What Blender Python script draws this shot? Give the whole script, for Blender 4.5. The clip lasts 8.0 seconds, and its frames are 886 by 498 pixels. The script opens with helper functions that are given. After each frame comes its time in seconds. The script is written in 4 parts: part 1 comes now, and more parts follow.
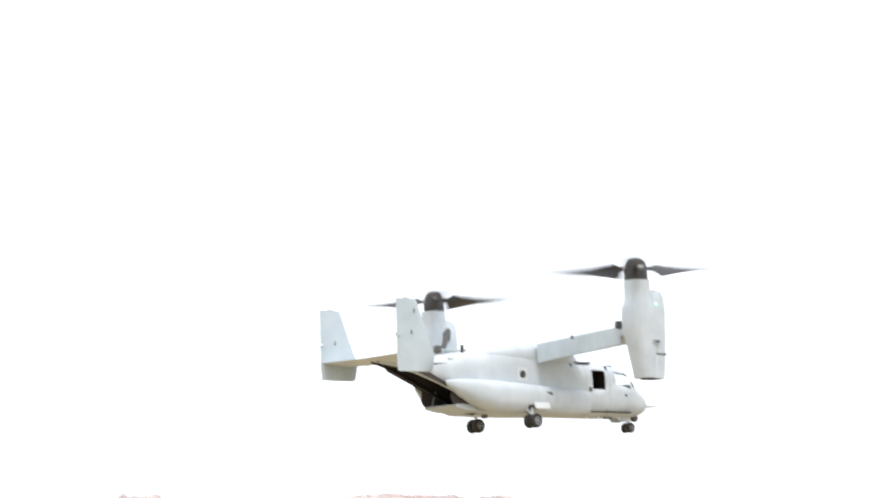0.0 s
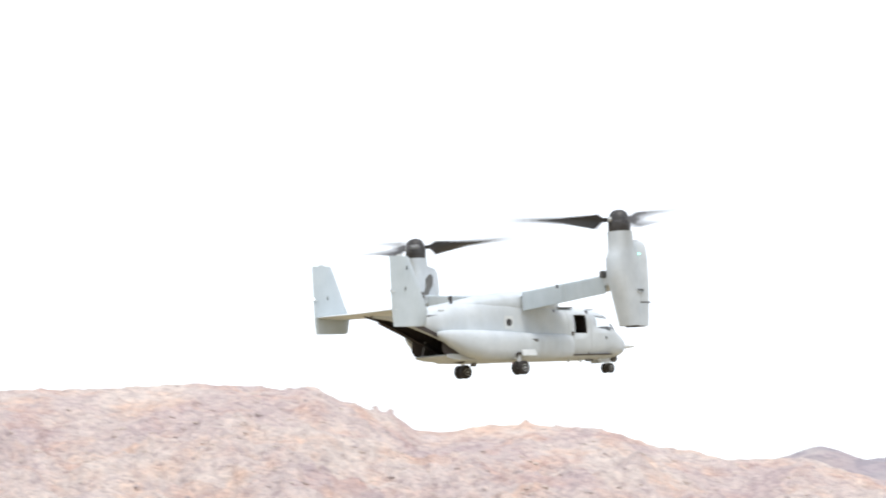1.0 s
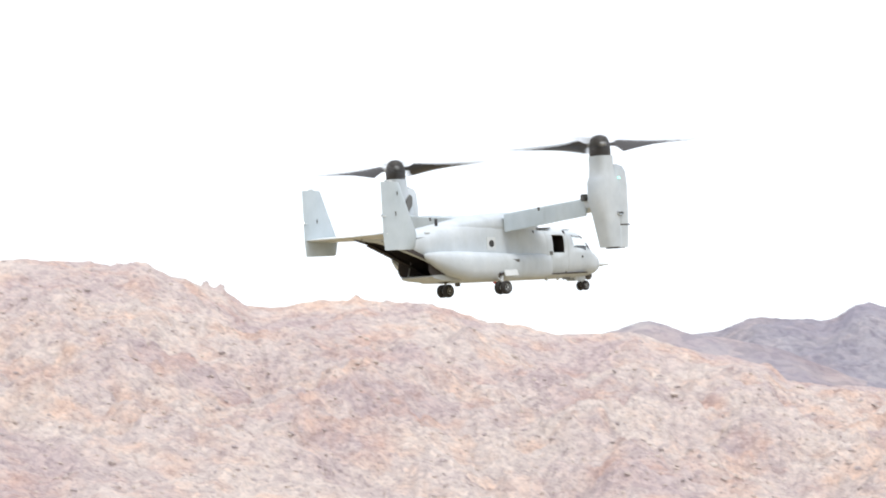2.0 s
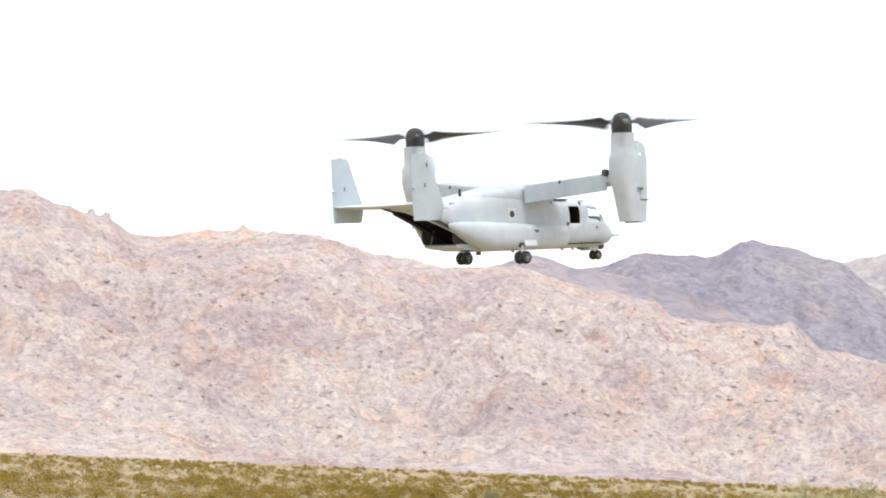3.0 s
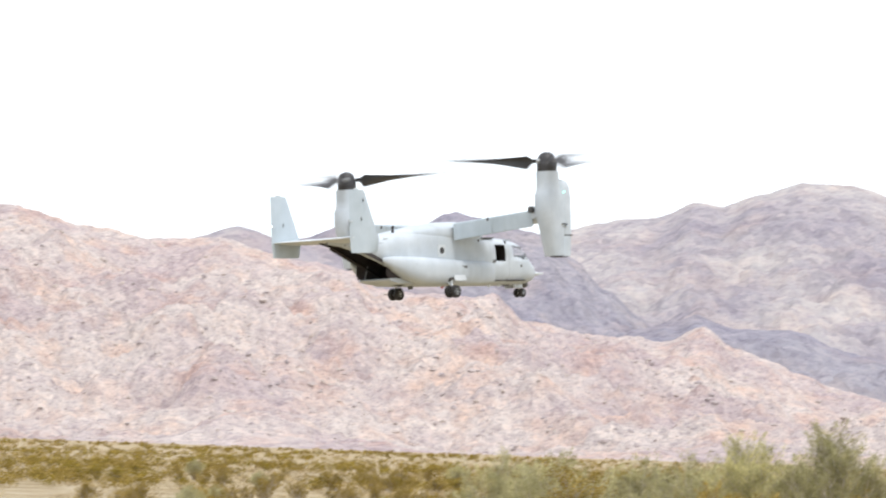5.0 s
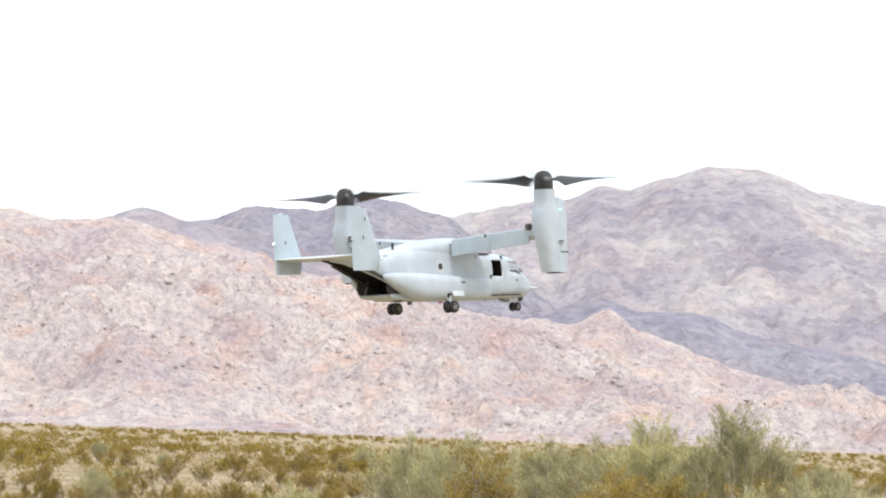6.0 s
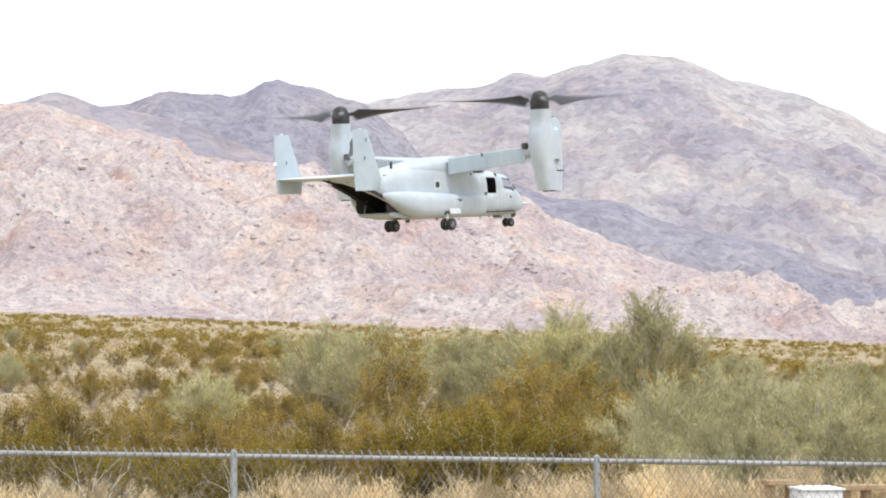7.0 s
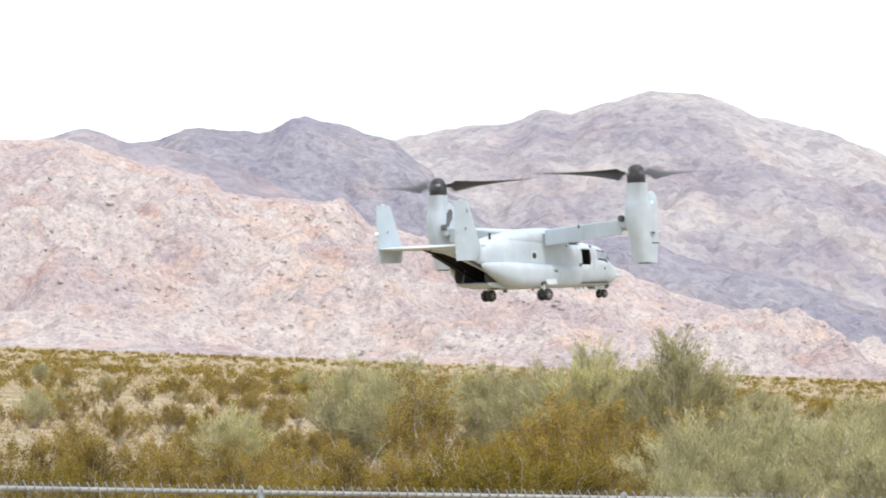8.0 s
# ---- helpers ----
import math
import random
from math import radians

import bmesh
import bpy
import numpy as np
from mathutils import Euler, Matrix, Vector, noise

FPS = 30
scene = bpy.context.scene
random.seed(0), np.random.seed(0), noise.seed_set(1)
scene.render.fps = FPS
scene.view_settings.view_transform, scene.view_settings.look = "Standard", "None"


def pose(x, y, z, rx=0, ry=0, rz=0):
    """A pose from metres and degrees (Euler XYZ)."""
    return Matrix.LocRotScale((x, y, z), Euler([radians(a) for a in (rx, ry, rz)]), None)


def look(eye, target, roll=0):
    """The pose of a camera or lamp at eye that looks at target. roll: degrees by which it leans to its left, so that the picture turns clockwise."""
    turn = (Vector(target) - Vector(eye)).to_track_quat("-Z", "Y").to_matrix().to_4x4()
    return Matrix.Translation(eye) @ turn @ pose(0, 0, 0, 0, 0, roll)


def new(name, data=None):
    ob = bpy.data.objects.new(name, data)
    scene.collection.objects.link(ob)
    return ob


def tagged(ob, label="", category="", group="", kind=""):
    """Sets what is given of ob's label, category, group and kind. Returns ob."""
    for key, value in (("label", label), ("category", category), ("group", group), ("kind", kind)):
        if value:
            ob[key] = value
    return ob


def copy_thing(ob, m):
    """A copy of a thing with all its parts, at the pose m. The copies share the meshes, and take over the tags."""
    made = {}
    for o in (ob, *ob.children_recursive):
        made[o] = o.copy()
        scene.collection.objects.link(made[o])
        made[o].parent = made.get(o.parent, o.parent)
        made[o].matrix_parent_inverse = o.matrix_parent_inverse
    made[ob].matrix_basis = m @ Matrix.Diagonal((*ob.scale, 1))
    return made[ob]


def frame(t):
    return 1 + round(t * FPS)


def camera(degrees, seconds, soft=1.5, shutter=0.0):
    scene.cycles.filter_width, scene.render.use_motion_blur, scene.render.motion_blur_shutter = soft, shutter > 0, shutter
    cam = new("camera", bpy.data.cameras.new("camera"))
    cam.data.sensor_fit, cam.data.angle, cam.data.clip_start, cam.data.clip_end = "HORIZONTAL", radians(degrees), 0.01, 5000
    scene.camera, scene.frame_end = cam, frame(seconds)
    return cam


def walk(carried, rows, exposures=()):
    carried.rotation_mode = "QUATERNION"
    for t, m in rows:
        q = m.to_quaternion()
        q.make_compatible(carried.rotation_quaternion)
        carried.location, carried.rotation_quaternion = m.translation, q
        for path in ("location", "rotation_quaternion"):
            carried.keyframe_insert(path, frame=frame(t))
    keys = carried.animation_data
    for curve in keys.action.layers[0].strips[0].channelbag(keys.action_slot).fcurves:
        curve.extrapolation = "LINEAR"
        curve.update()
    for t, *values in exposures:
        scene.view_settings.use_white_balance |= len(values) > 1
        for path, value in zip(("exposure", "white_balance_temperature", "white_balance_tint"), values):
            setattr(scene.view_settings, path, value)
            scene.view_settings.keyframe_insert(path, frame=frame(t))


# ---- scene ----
EYE = Vector((0.0, 0.0, 2.0))
AIM = [(0, -22.473, 12.889, 0.082),
       (0.2, -21.126, 12.163, -0.081),
       (0.5, -20.011, 11.163, 0.222),
       (0.8, -19.070, 10.400, 0.310),
       (1, -17.940, 10.387, 0.382),
       (1.2, -16.420, 9.916, 0.240),
       (1.5, -15.538, 8.913, 0.025),
       (1.7, -15.030, 8.150, -0.040),
       (2, -13.900, 7.464, -0.122),
       (2.2, -13.166, 7.081, 0.091),
       (3.3, -10.414, 5.758, 0.286),
       (3.5, -9.747, 5.957, 0.189),
       (3.8, -8.785, 5.571, 0.150),
       (4, -7.983, 5.452, 0.125),
       (4.2, -6.990, 5.470, 0.075),
       (4.5, -5.853, 5.171, 0.000),
       (4.8, -5.017, 4.830, -0.030),
       (5, -4.220, 5.221, -0.047),
       (5.2, -3.389, 5.277, 0.143),
       (6.3, -1.596, 4.015, -0.065),
       (6.5, -1.129, 3.092, 0.009),
       (6.7, -0.540, 2.340, 0.005),
       (7, -0.000, 2.118, -0.000),
       (7.2, 0.120, 2.213, 0.008),
       (7.5, -0.001, 2.185, 0.021),
       (7.7, -0.342, 2.857, 0.070),
       (8, -0.643, 2.983, 0.140)]


def aim(yaw, pitch, roll):
    """A camera at EYE that looks that many degrees to the right of north and up."""
    a, e = radians(yaw), radians(pitch)
    way = Vector((math.sin(a) * math.cos(e), math.cos(a) * math.cos(e), math.sin(e)))
    return look(EYE, EYE + way * 100, roll)


cam = camera(20.66, 8.0, soft=1.9, shutter=0.45)
walk(cam, [(t, aim(yaw, pitch, roll)) for t, yaw, pitch, roll in AIM],
     exposures=[(0.0, 0.6, 6500, 10), (0.5, 0.52, 6500, 10), (1.5, 0.45, 6500, 10), (2.2, 0.45, 6500, 10), (3.5, 0.45, 6500, 10), (5.2, 0.47, 6400, 10), (6.5, 0.5, 6280, 9), (8.0, 0.5, 6280, 9)])

# ---- light: a bright thin overcast with a soft high sun behind the camera, over its right shoulder ----
world = bpy.data.worlds.new("overcast_sky")
scene.world = world
world.use_nodes = True
wn = world.node_tree
wn.nodes.clear()
sky = wn.nodes.new("ShaderNodeTexSky")
sky.sky_type = "NISHITA"
sky.sun_disc = False
sky.sun_elevation, sky.sun_rotation = radians(61), radians(151)
veil = wn.nodes.new("ShaderNodeBackground")
veil.inputs["Color"].default_value, veil.inputs["Strength"].default_value = (0.985, 0.99, 1.0, 1), 0.85
blue = wn.nodes.new("ShaderNodeBackground")
blue.inputs["Strength"].default_value = 0.05
wn.links.new(sky.outputs["Color"], blue.inputs["Color"])
both = wn.nodes.new("ShaderNodeAddShader")
wn.links.new(blue.outputs[0], both.inputs[0])
wn.links.new(veil.outputs[0], both.inputs[1])
wout = wn.nodes.new("ShaderNodeOutputWorld")
wn.links.new(both.outputs[0], wout.inputs["Surface"])

sun = new("sun", bpy.data.lights.new("sun", "SUN"))
sun.data.energy, sun.data.angle, sun.data.color = 1.45, radians(16), (1.0, 0.95, 0.88)
sun.matrix_world = look((25, -45, 93), (0, 0, 0))


# ---- materials ----
def nodes_of(name):
    m = bpy.data.materials.new(name)
    m.use_nodes = True
    return m, m.node_tree, m.node_tree.nodes["Principled BSDF"]


def ramp(tree, source, stops):
    n = tree.nodes.new("ShaderNodeValToRGB")
    el = n.color_ramp.elements
    while len(el) < len(stops):
        el.new(0.5)
    for e, (p, c) in zip(el, stops):
        e.position, e.color = p, (*c, 1)
    tree.links.new(source, n.inputs["Fac"])
    return n.outputs["Color"]


def noise_of(tree, scale, detail=6.0, rough=0.6, space="Object", stretch=(1, 1, 1)):
    co = tree.nodes.new("ShaderNodeTexCoord")
    mp = tree.nodes.new("ShaderNodeMapping")
    mp.inputs["Scale"].default_value = stretch
    n = tree.nodes.new("ShaderNodeTexNoise")
    n.inputs["Scale"].default_value, n.inputs["Detail"].default_value, n.inputs["Roughness"].default_value = scale, detail, rough
    tree.links.new(co.outputs[space], mp.inputs["Vector"])
    tree.links.new(mp.outputs["Vector"], n.inputs["Vector"])
    return n.outputs["Fac"]


def mixed(tree, fac, a, b, how="MIX"):
    n = tree.nodes.new("ShaderNodeMix")
    n.data_type, n.blend_type = "RGBA", how
    for socket, v in ((n.inputs[0], fac), (n.inputs[6], a), (n.inputs[7], b)):
        if isinstance(v, (int, float)):
            socket.default_value = v
        elif isinstance(v, tuple):
            socket.default_value = (*v, 1)
        else:
            tree.links.new(v, socket)
    return n.outputs[2]


def bumped(tree, bsdf, height, strength, distance):
    b = tree.nodes.new("ShaderNodeBump")
    b.inputs["Strength"].default_value, b.inputs["Distance"].default_value = strength, distance
    tree.links.new(height, b.inputs["Height"])
    tree.links.new(b.outputs["Normal"], bsdf.inputs["Normal"])


def painted(name, lo, hi, rough=0.55, scale=0.7, metal=0.0, streak=True):
    m, t, p = nodes_of(name)
    base = ramp(t, noise_of(t, scale, 5), [(0.3, lo), (0.7, hi)])
    if streak:
        dirt = ramp(t, noise_of(t, 2.2, 8, 0.7, stretch=(1, 1, 0.25)), [(0.45, (1, 1, 1)), (0.75, (0.92, 0.915, 0.9))])
        base = mixed(t, 1.0, base, dirt, "MULTIPLY")
    t.links.new(base, p.inputs["Base Color"])
    p.inputs["Roughness"].default_value, p.inputs["Metallic"].default_value = rough, metal
    bumped(t, p, noise_of(t, 3.0, 3), 0.08, 0.02)
    return m


def rocky(name, colours, patch, patch_scale, fine, boulder, relief, tint=None, depth=0.9, dark=0.64):
    """Weathered desert rock: broad patches, bands of rubble and single dark blocks."""
    m, t, p = nodes_of(name)
    body = ramp(t, noise_of(t, fine, 9, 0.72), colours)
    spots = ramp(t, noise_of(t, patch_scale, 5, 0.6), [(0.42, (1, 1, 1)), (0.62, patch)])
    base = mixed(t, 1.0, body, spots, "MULTIPLY")
    if tint:
        warm = ramp(t, noise_of(t, patch_scale * 2.3, 6, 0.65), [(0.48, (1, 1, 1)), (0.66, tint)])
        base = mixed(t, 1.0, base, warm, "MULTIPLY")
        streaks = ramp(t, noise_of(t, fine * 4.5, 6, 0.75, stretch=(1, 1, 1.8)), [(0.37, (dark, dark * 0.975, dark * 1.05)), (0.47, (1, 1, 1)), (0.66, (1.1, 1.09, 1.07))])
        base = mixed(t, 1.0, base, streaks, "MULTIPLY")
    v = t.nodes.new("ShaderNodeTexVoronoi")
    v.inputs["Scale"].default_value = boulder
    co = t.nodes.new("ShaderNodeTexCoord")
    t.links.new(co.outputs["Object"], v.inputs["Vector"])
    blocks = ramp(t, v.outputs["Color"], [(0.1, (0.78, 0.76, 0.78)), (0.5, (1.0, 1.0, 1.0)), (0.9, (1.14, 1.1, 1.06))])
    base = mixed(t, 0.8, base, blocks, "MULTIPLY")
    t.links.new(base, p.inputs["Base Color"])
    p.inputs["Roughness"].default_value = 0.95
    p.inputs["Specular IOR Level"].default_value = 0.1
    lumps = t.nodes.new("ShaderNodeTexVoronoi")
    lumps.inputs["Scale"].default_value = boulder * 0.8
    t.links.new(co.outputs["Object"], lumps.inputs["Vector"])
    total = t.nodes.new("ShaderNodeMath")
    total.operation = "SUBTRACT"
    t.links.new(noise_of(t, boulder * 1.6, 7, 0.7), total.inputs[0])
    t.links.new(lumps.outputs["Distance"], total.inputs[1])
    bumped(t, p, total.outputs[0], depth, relief)
    return m


def leafy(name, lo, hi):
    m, t, p = nodes_of(name)
    g = t.nodes.new("ShaderNodeNewGeometry")
    own = t.nodes.new("ShaderNodeObjectInfo")
    cast = ramp(t, own.outputs["Random"], [(0.0, (0.84, 0.83, 0.8)), (0.5, (0.97, 0.96, 0.95)), (1.0, (1.14, 1.13, 1.06))])
    green = mixed(t, 1.0, ramp(t, g.outputs["Random Per Island"], [(0.0, lo), (1.0, hi)]), cast, "MULTIPLY")
    # leaf tone varies from clump to clump with position
    patch = t.nodes.new("ShaderNodeTexNoise")
    patch.inputs["Scale"].default_value, patch.inputs["Detail"].default_value = 2.6, 2.0
    t.links.new(g.outputs["Position"], patch.inputs["Vector"])
    mottle = ramp(t, patch.outputs["Fac"], [(0.34, (0.66, 0.65, 0.64)), (0.5, (1.0, 1.0, 1.0)), (0.66, (1.32, 1.3, 1.28))])
    green = mixed(t, 1.0, green, mottle, "MULTIPLY")
    t.links.new(green, p.inputs["Base Color"])
    p.inputs["Roughness"].default_value = 0.75
    p.inputs["Specular IOR Level"].default_value = 0.2
    tr = t.nodes.new("ShaderNodeBsdfTranslucent")
    t.links.new(green, tr.inputs["Color"])
    mx = t.nodes.new("ShaderNodeMixShader")
    mx.inputs[0].default_value = 0.3
    t.links.new(p.outputs[0], mx.inputs[1])
    t.links.new(tr.outputs[0], mx.inputs[2])
    t.links.new(mx.outputs[0], t.nodes["Material Output"].inputs["Surface"])
    return m


def glowing(name, colour, strength):
    m, t, p = nodes_of(name)
    p.inputs["Base Color"].default_value = (*colour, 1)
    p.inputs["Emission Color"].default_value = (*colour, 1)
    p.inputs["Emission Strength"].default_value = strength
    return m


ROCK_NEAR = rocky("pink_granite_rubble", [(0.26, (0.361, 0.318, 0.312)), (0.42, (0.513, 0.449, 0.423)), (0.58, (0.594, 0.528, 0.491)), (0.74, (0.608, 0.516, 0.451))],
                  (0.82, 0.78, 0.83), 0.028, 0.24, 0.6, 1.0, (1.05, 0.91, 0.82), 0.8, 0.66)
# dark hill rock with distance haze put in as a lavender cast
ROCK_PURPLE = rocky("hazed_dark_rock", [(0.3, (0.233, 0.223, 0.257)), (0.5, (0.296, 0.286, 0.320)), (0.72, (0.369, 0.349, 0.369))],
                    (0.84, 0.83, 0.89), 0.009, 0.06, 0.2, 2.6, (1.06, 0.99, 0.92), 0.55, 0.78)
# haze sits in the pale low-contrast colour; the dark patches paint in gully shade
ROCK_FAR = rocky("hazed_far_granite", [(0.3, (0.337, 0.316, 0.321)), (0.5, (0.410, 0.384, 0.380)), (0.72, (0.465, 0.427, 0.408))],
                 (0.70, 0.69, 0.78), 0.0055, 0.035, 0.1, 4.0, (1.04, 0.97, 0.92), 0.5, 0.82)
SAND = rocky("straw_covered_sand", [(0.3, (0.32, 0.245, 0.145)), (0.5, (0.43, 0.352, 0.228)), (0.7, (0.57, 0.49, 0.365))],
             (0.86, 0.82, 0.70), 0.05, 0.5, 14.0, 0.06)
BLOCK, bt, bp = nodes_of("granite_blocks")
bg = bt.nodes.new("ShaderNodeNewGeometry")
stone = ramp(bt, bg.outputs["Random Per Island"], [(0.0, (0.38, 0.335, 0.335)), (0.25, (0.43, 0.372, 0.355)), (0.5, (0.48, 0.412, 0.382)), (0.75, (0.515, 0.437, 0.39)), (1.0, (0.57, 0.503, 0.46))])
bt.links.new(mixed(bt, 1.0, stone, ramp(bt, noise_of(bt, 0.9, 5, 0.7), [(0.3, (0.8, 0.8, 0.82)), (0.6, (1.0, 1.0, 1.0))]), "MULTIPLY"), bp.inputs["Base Color"])
bp.inputs["Roughness"].default_value, bp.inputs["Specular IOR Level"].default_value = 0.95, 0.1
PAINT = painted("pale_grey_paint", (0.45, 0.502, 0.545), (0.545, 0.595, 0.635), 0.68, 1.1)
# darker grey that carries the shade of the hull seams
PAINT_SEAM = painted("shaded_seam_grey", (0.38, 0.425, 0.46), (0.44, 0.485, 0.515))
PAINT_FIN = painted("blue_grey_paint", (0.395, 0.46, 0.505), (0.475, 0.54, 0.58))
PAINT_LIGHT = painted("light_primer_paint", (0.54, 0.58, 0.60), (0.62, 0.655, 0.675))
# near-black in place of the shade inside cabin, bay and openings
INSIDE = painted("interior_shade_dark", (0.035, 0.03, 0.03), (0.06, 0.05, 0.048), 0.8)
BLACK = painted("black_composite", (0.022, 0.021, 0.022), (0.04, 0.038, 0.039), 0.5)
RUBBER = painted("black_tyre_rubber", (0.018, 0.017, 0.017), (0.035, 0.033, 0.032), 0.85)
STEEL = painted("galvanised_steel", (0.33, 0.35, 0.36), (0.45, 0.465, 0.465), 0.45, 6.0, 0.5)
RUSTY = painted("rust_stained_rail", (0.27, 0.255, 0.24), (0.47, 0.47, 0.46), 0.5, 2.0, 0.4)
WIRE = painted("weathered_wire", (0.173, 0.160, 0.133), (0.274, 0.256, 0.218), 0.6, 8.0, 0.3)
DARK_METAL = painted("dark_machinery", (0.07, 0.07, 0.07), (0.14, 0.14, 0.135), 0.6)
PALE_LEAF = leafy("pale_green_leaves", (0.31, 0.293, 0.14), (0.595, 0.555, 0.315))
OLIVE_LEAF = leafy("olive_creosote_leaves", (0.178, 0.127, 0.024), (0.442, 0.322, 0.086))
GREEN_LEAF = leafy("dark_green_leaves", (0.140, 0.109, 0.012), (0.375, 0.280, 0.046))
STRAW = leafy("dry_straw", (0.367, 0.270, 0.135), (0.605, 0.486, 0.297))
DRY_BRUSH = leafy("bleached_brush", (0.527, 0.416, 0.238), (0.870, 0.728, 0.499))
BARK = painted("pale_grey_bark", (0.34, 0.29, 0.23), (0.54, 0.48, 0.40), 0.9, 5.0)
TWIG = painted("dry_twigs", (0.38, 0.32, 0.25), (0.55, 0.47, 0.38), 0.9, 5.0)
DEAD_WOOD = painted("bleached_dead_wood", (0.5, 0.46, 0.40), (0.7, 0.66, 0.6), 0.9, 5.0)
WHITE_BOARD = painted("white_board", (0.76, 0.77, 0.78), (0.84, 0.85, 0.86), 0.6)
PLANK = painted("weathered_plank", (0.28, 0.18, 0.09), (0.46, 0.32, 0.18), 0.85, 4.0)
GLASS, gt, gp = nodes_of("cockpit_glass")
gp.inputs["Base Color"].default_value = (0.9, 0.93, 0.93, 1)
gp.inputs["Metallic"].default_value, gp.inputs["Roughness"].default_value = 1.0, 0.04
clear = gt.nodes.new("ShaderNodeBsdfTransparent")
clear.inputs["Color"].default_value = (0.94, 0.96, 0.96, 1)
pane = gt.nodes.new("ShaderNodeMixShader")
pane.inputs[0].default_value = 0.12
gt.links.new(clear.outputs[0], pane.inputs[1])
gt.links.new(gp.outputs[0], pane.inputs[2])
gt.links.new(pane.outputs[0], gt.nodes["Material Output"].inputs["Surface"])
GREEN_LAMP = glowing("green_lamp", (0.3, 1.0, 0.75), 2.0)
WHITE_LAMP = glowing("white_lamp", (1.0, 1.0, 1.0), 2.5)
RED_LENS, rt, rp = nodes_of("red_lens")
rp.inputs["Base Color"].default_value = (0.5, 0.05, 0.03, 1)


# ---- mesh tools ----
def smooth_step(a, b, v):
    k = min(1.0, max(0.0, (v - a) / (b - a)))
    return k * k * (3 - 2 * k)


def finished(name, bm, mats, smooth=True):
    me = bpy.data.meshes.new(name)
    bmesh.ops.recalc_face_normals(bm, faces=bm.faces)
    for f in bm.faces:
        f.smooth = smooth
    bm.to_mesh(me)
    bm.free()
    for m in (mats if isinstance(mats, (list, tuple)) else [mats]):
        me.materials.append(m)
    if smooth:
        me.set_sharp_from_angle(angle=radians(38))
    return me


def part(name, bm, mats, parent, label="", smooth=True):
    ob = new(name, finished(name, bm, mats, smooth))
    ob.parent = parent
    if label:
        tagged(ob, label)
    return ob


def raw_mesh(name, verts, faces, mat, smooth=False):
    me = bpy.data.meshes.new(name)
    me.from_pydata(verts, [], faces)
    me.materials.append(mat)
    if smooth:
        me.polygons.foreach_set("use_smooth", [True] * len(me.polygons))
    me.update()
    return me


def loft(bm, rings, closed=True, caps=True):
    """Skin between rings of points of equal count."""
    rows = [[bm.verts.new(p) for p in r] for r in rings]
    n = len(rows[0])
    for a, b in zip(rows, rows[1:]):
        for i in range(n if closed else n - 1):
            j = (i + 1) % n
            bm.faces.new((a[i], a[j], b[j], b[i]))
    if caps and closed:
        bm.faces.new(rows[0][::-1])
        bm.faces.new(rows[-1])
    return rows


def oval(n, power=2.0, start=0.0, end=2 * math.pi):
    """Unit superellipse points, from straight down and round."""
    out = []
    for i in range(n):
        a = start + (end - start) * i / n
        c, s = math.cos(a), math.sin(a)
        out.append((math.copysign(abs(s) ** (2 / power), s), -math.copysign(abs(c) ** (2 / power), c)))
    return out


def slab(bm, x0, x1, y0, y1, z0, z1, bevel=0.02):
    r = bmesh.ops.create_cube(bm, size=1.0)
    bmesh.ops.transform(bm, verts=r["verts"], matrix=Matrix.Translation(((x0 + x1) / 2, (y0 + y1) / 2, (z0 + z1) / 2)) @ Matrix.Diagonal((abs(x1 - x0), abs(y1 - y0), abs(z1 - z0), 1)))
    if bevel:
        es = {e for v in r["verts"] for e in v.link_edges}
        bmesh.ops.bevel(bm, geom=list(es), offset=bevel, segments=2, affect="EDGES")


def tube(bm, a, b, r0, r1=None, n=10):
    a, b = Vector(a), Vector(b)
    r1 = r0 if r1 is None else r1
    q = (b - a).to_track_quat("Z", "Y").to_matrix()
    loft(bm, [[c + q @ Vector((math.cos(2 * math.pi * i / n) * r, math.sin(2 * math.pi * i / n) * r, 0)) for i in range(n)] for c, r in ((a, r0), (b, r1))])


def foil(thick, n=9):
    """An aerofoil outline: pairs of chord share (0 nose, 1 tail) and height over chord."""
    top = []
    for i in range(n):
        u = 0.5 - 0.5 * math.cos(math.pi * i / (n - 1))
        top.append((u, thick * (2.97 * math.sqrt(u) - 1.26 * u - 3.52 * u * u + 2.84 * u ** 3 - 1.0 * u ** 4) * 0.5))
    return top + [(u, -h) for u, h in reversed(top[1:-1])]


# ---- ground and mountains ----
def ground_z(x, y):
    r = math.hypot(x, y)
    k = min(1.0, 600.0 / max(r, 1.0))
    x, y = x * k, y * k
    f = smooth_step(20, 120, r)
    return (-0.016 - 0.0207 * f) * x + 0.0091 * f * max(0.0, y - 20) - 0.05


def build_ground():
    radii = [0.0] + [2.0 * 1.06 ** i for i in range(134)]
    n = 240
    verts, faces = [], []
    for r in radii:
        for i in range(n):
            a = 2 * math.pi * i / n
            x, y = r * math.sin(a), r * math.cos(a)
            z = ground_z(x, y) + (noise.noise((x * 0.12, y * 0.12, 0)) * 0.1 if r > 5 else 0)
            verts.append((x, y, z - max(0.0, r - 900) * 0.01))
    for k in range(len(radii) - 1):
        for i in range(n):
            j = (i + 1) % n
            faces.append((k * n + i, k * n + j, (k + 1) * n + j, (k + 1) * n + i))
    tagged(new("ground", raw_mesh("ground", verts, faces, SAND, True)), "dry sandy desert ground with straw-coloured grass", "ground", kind="structure")


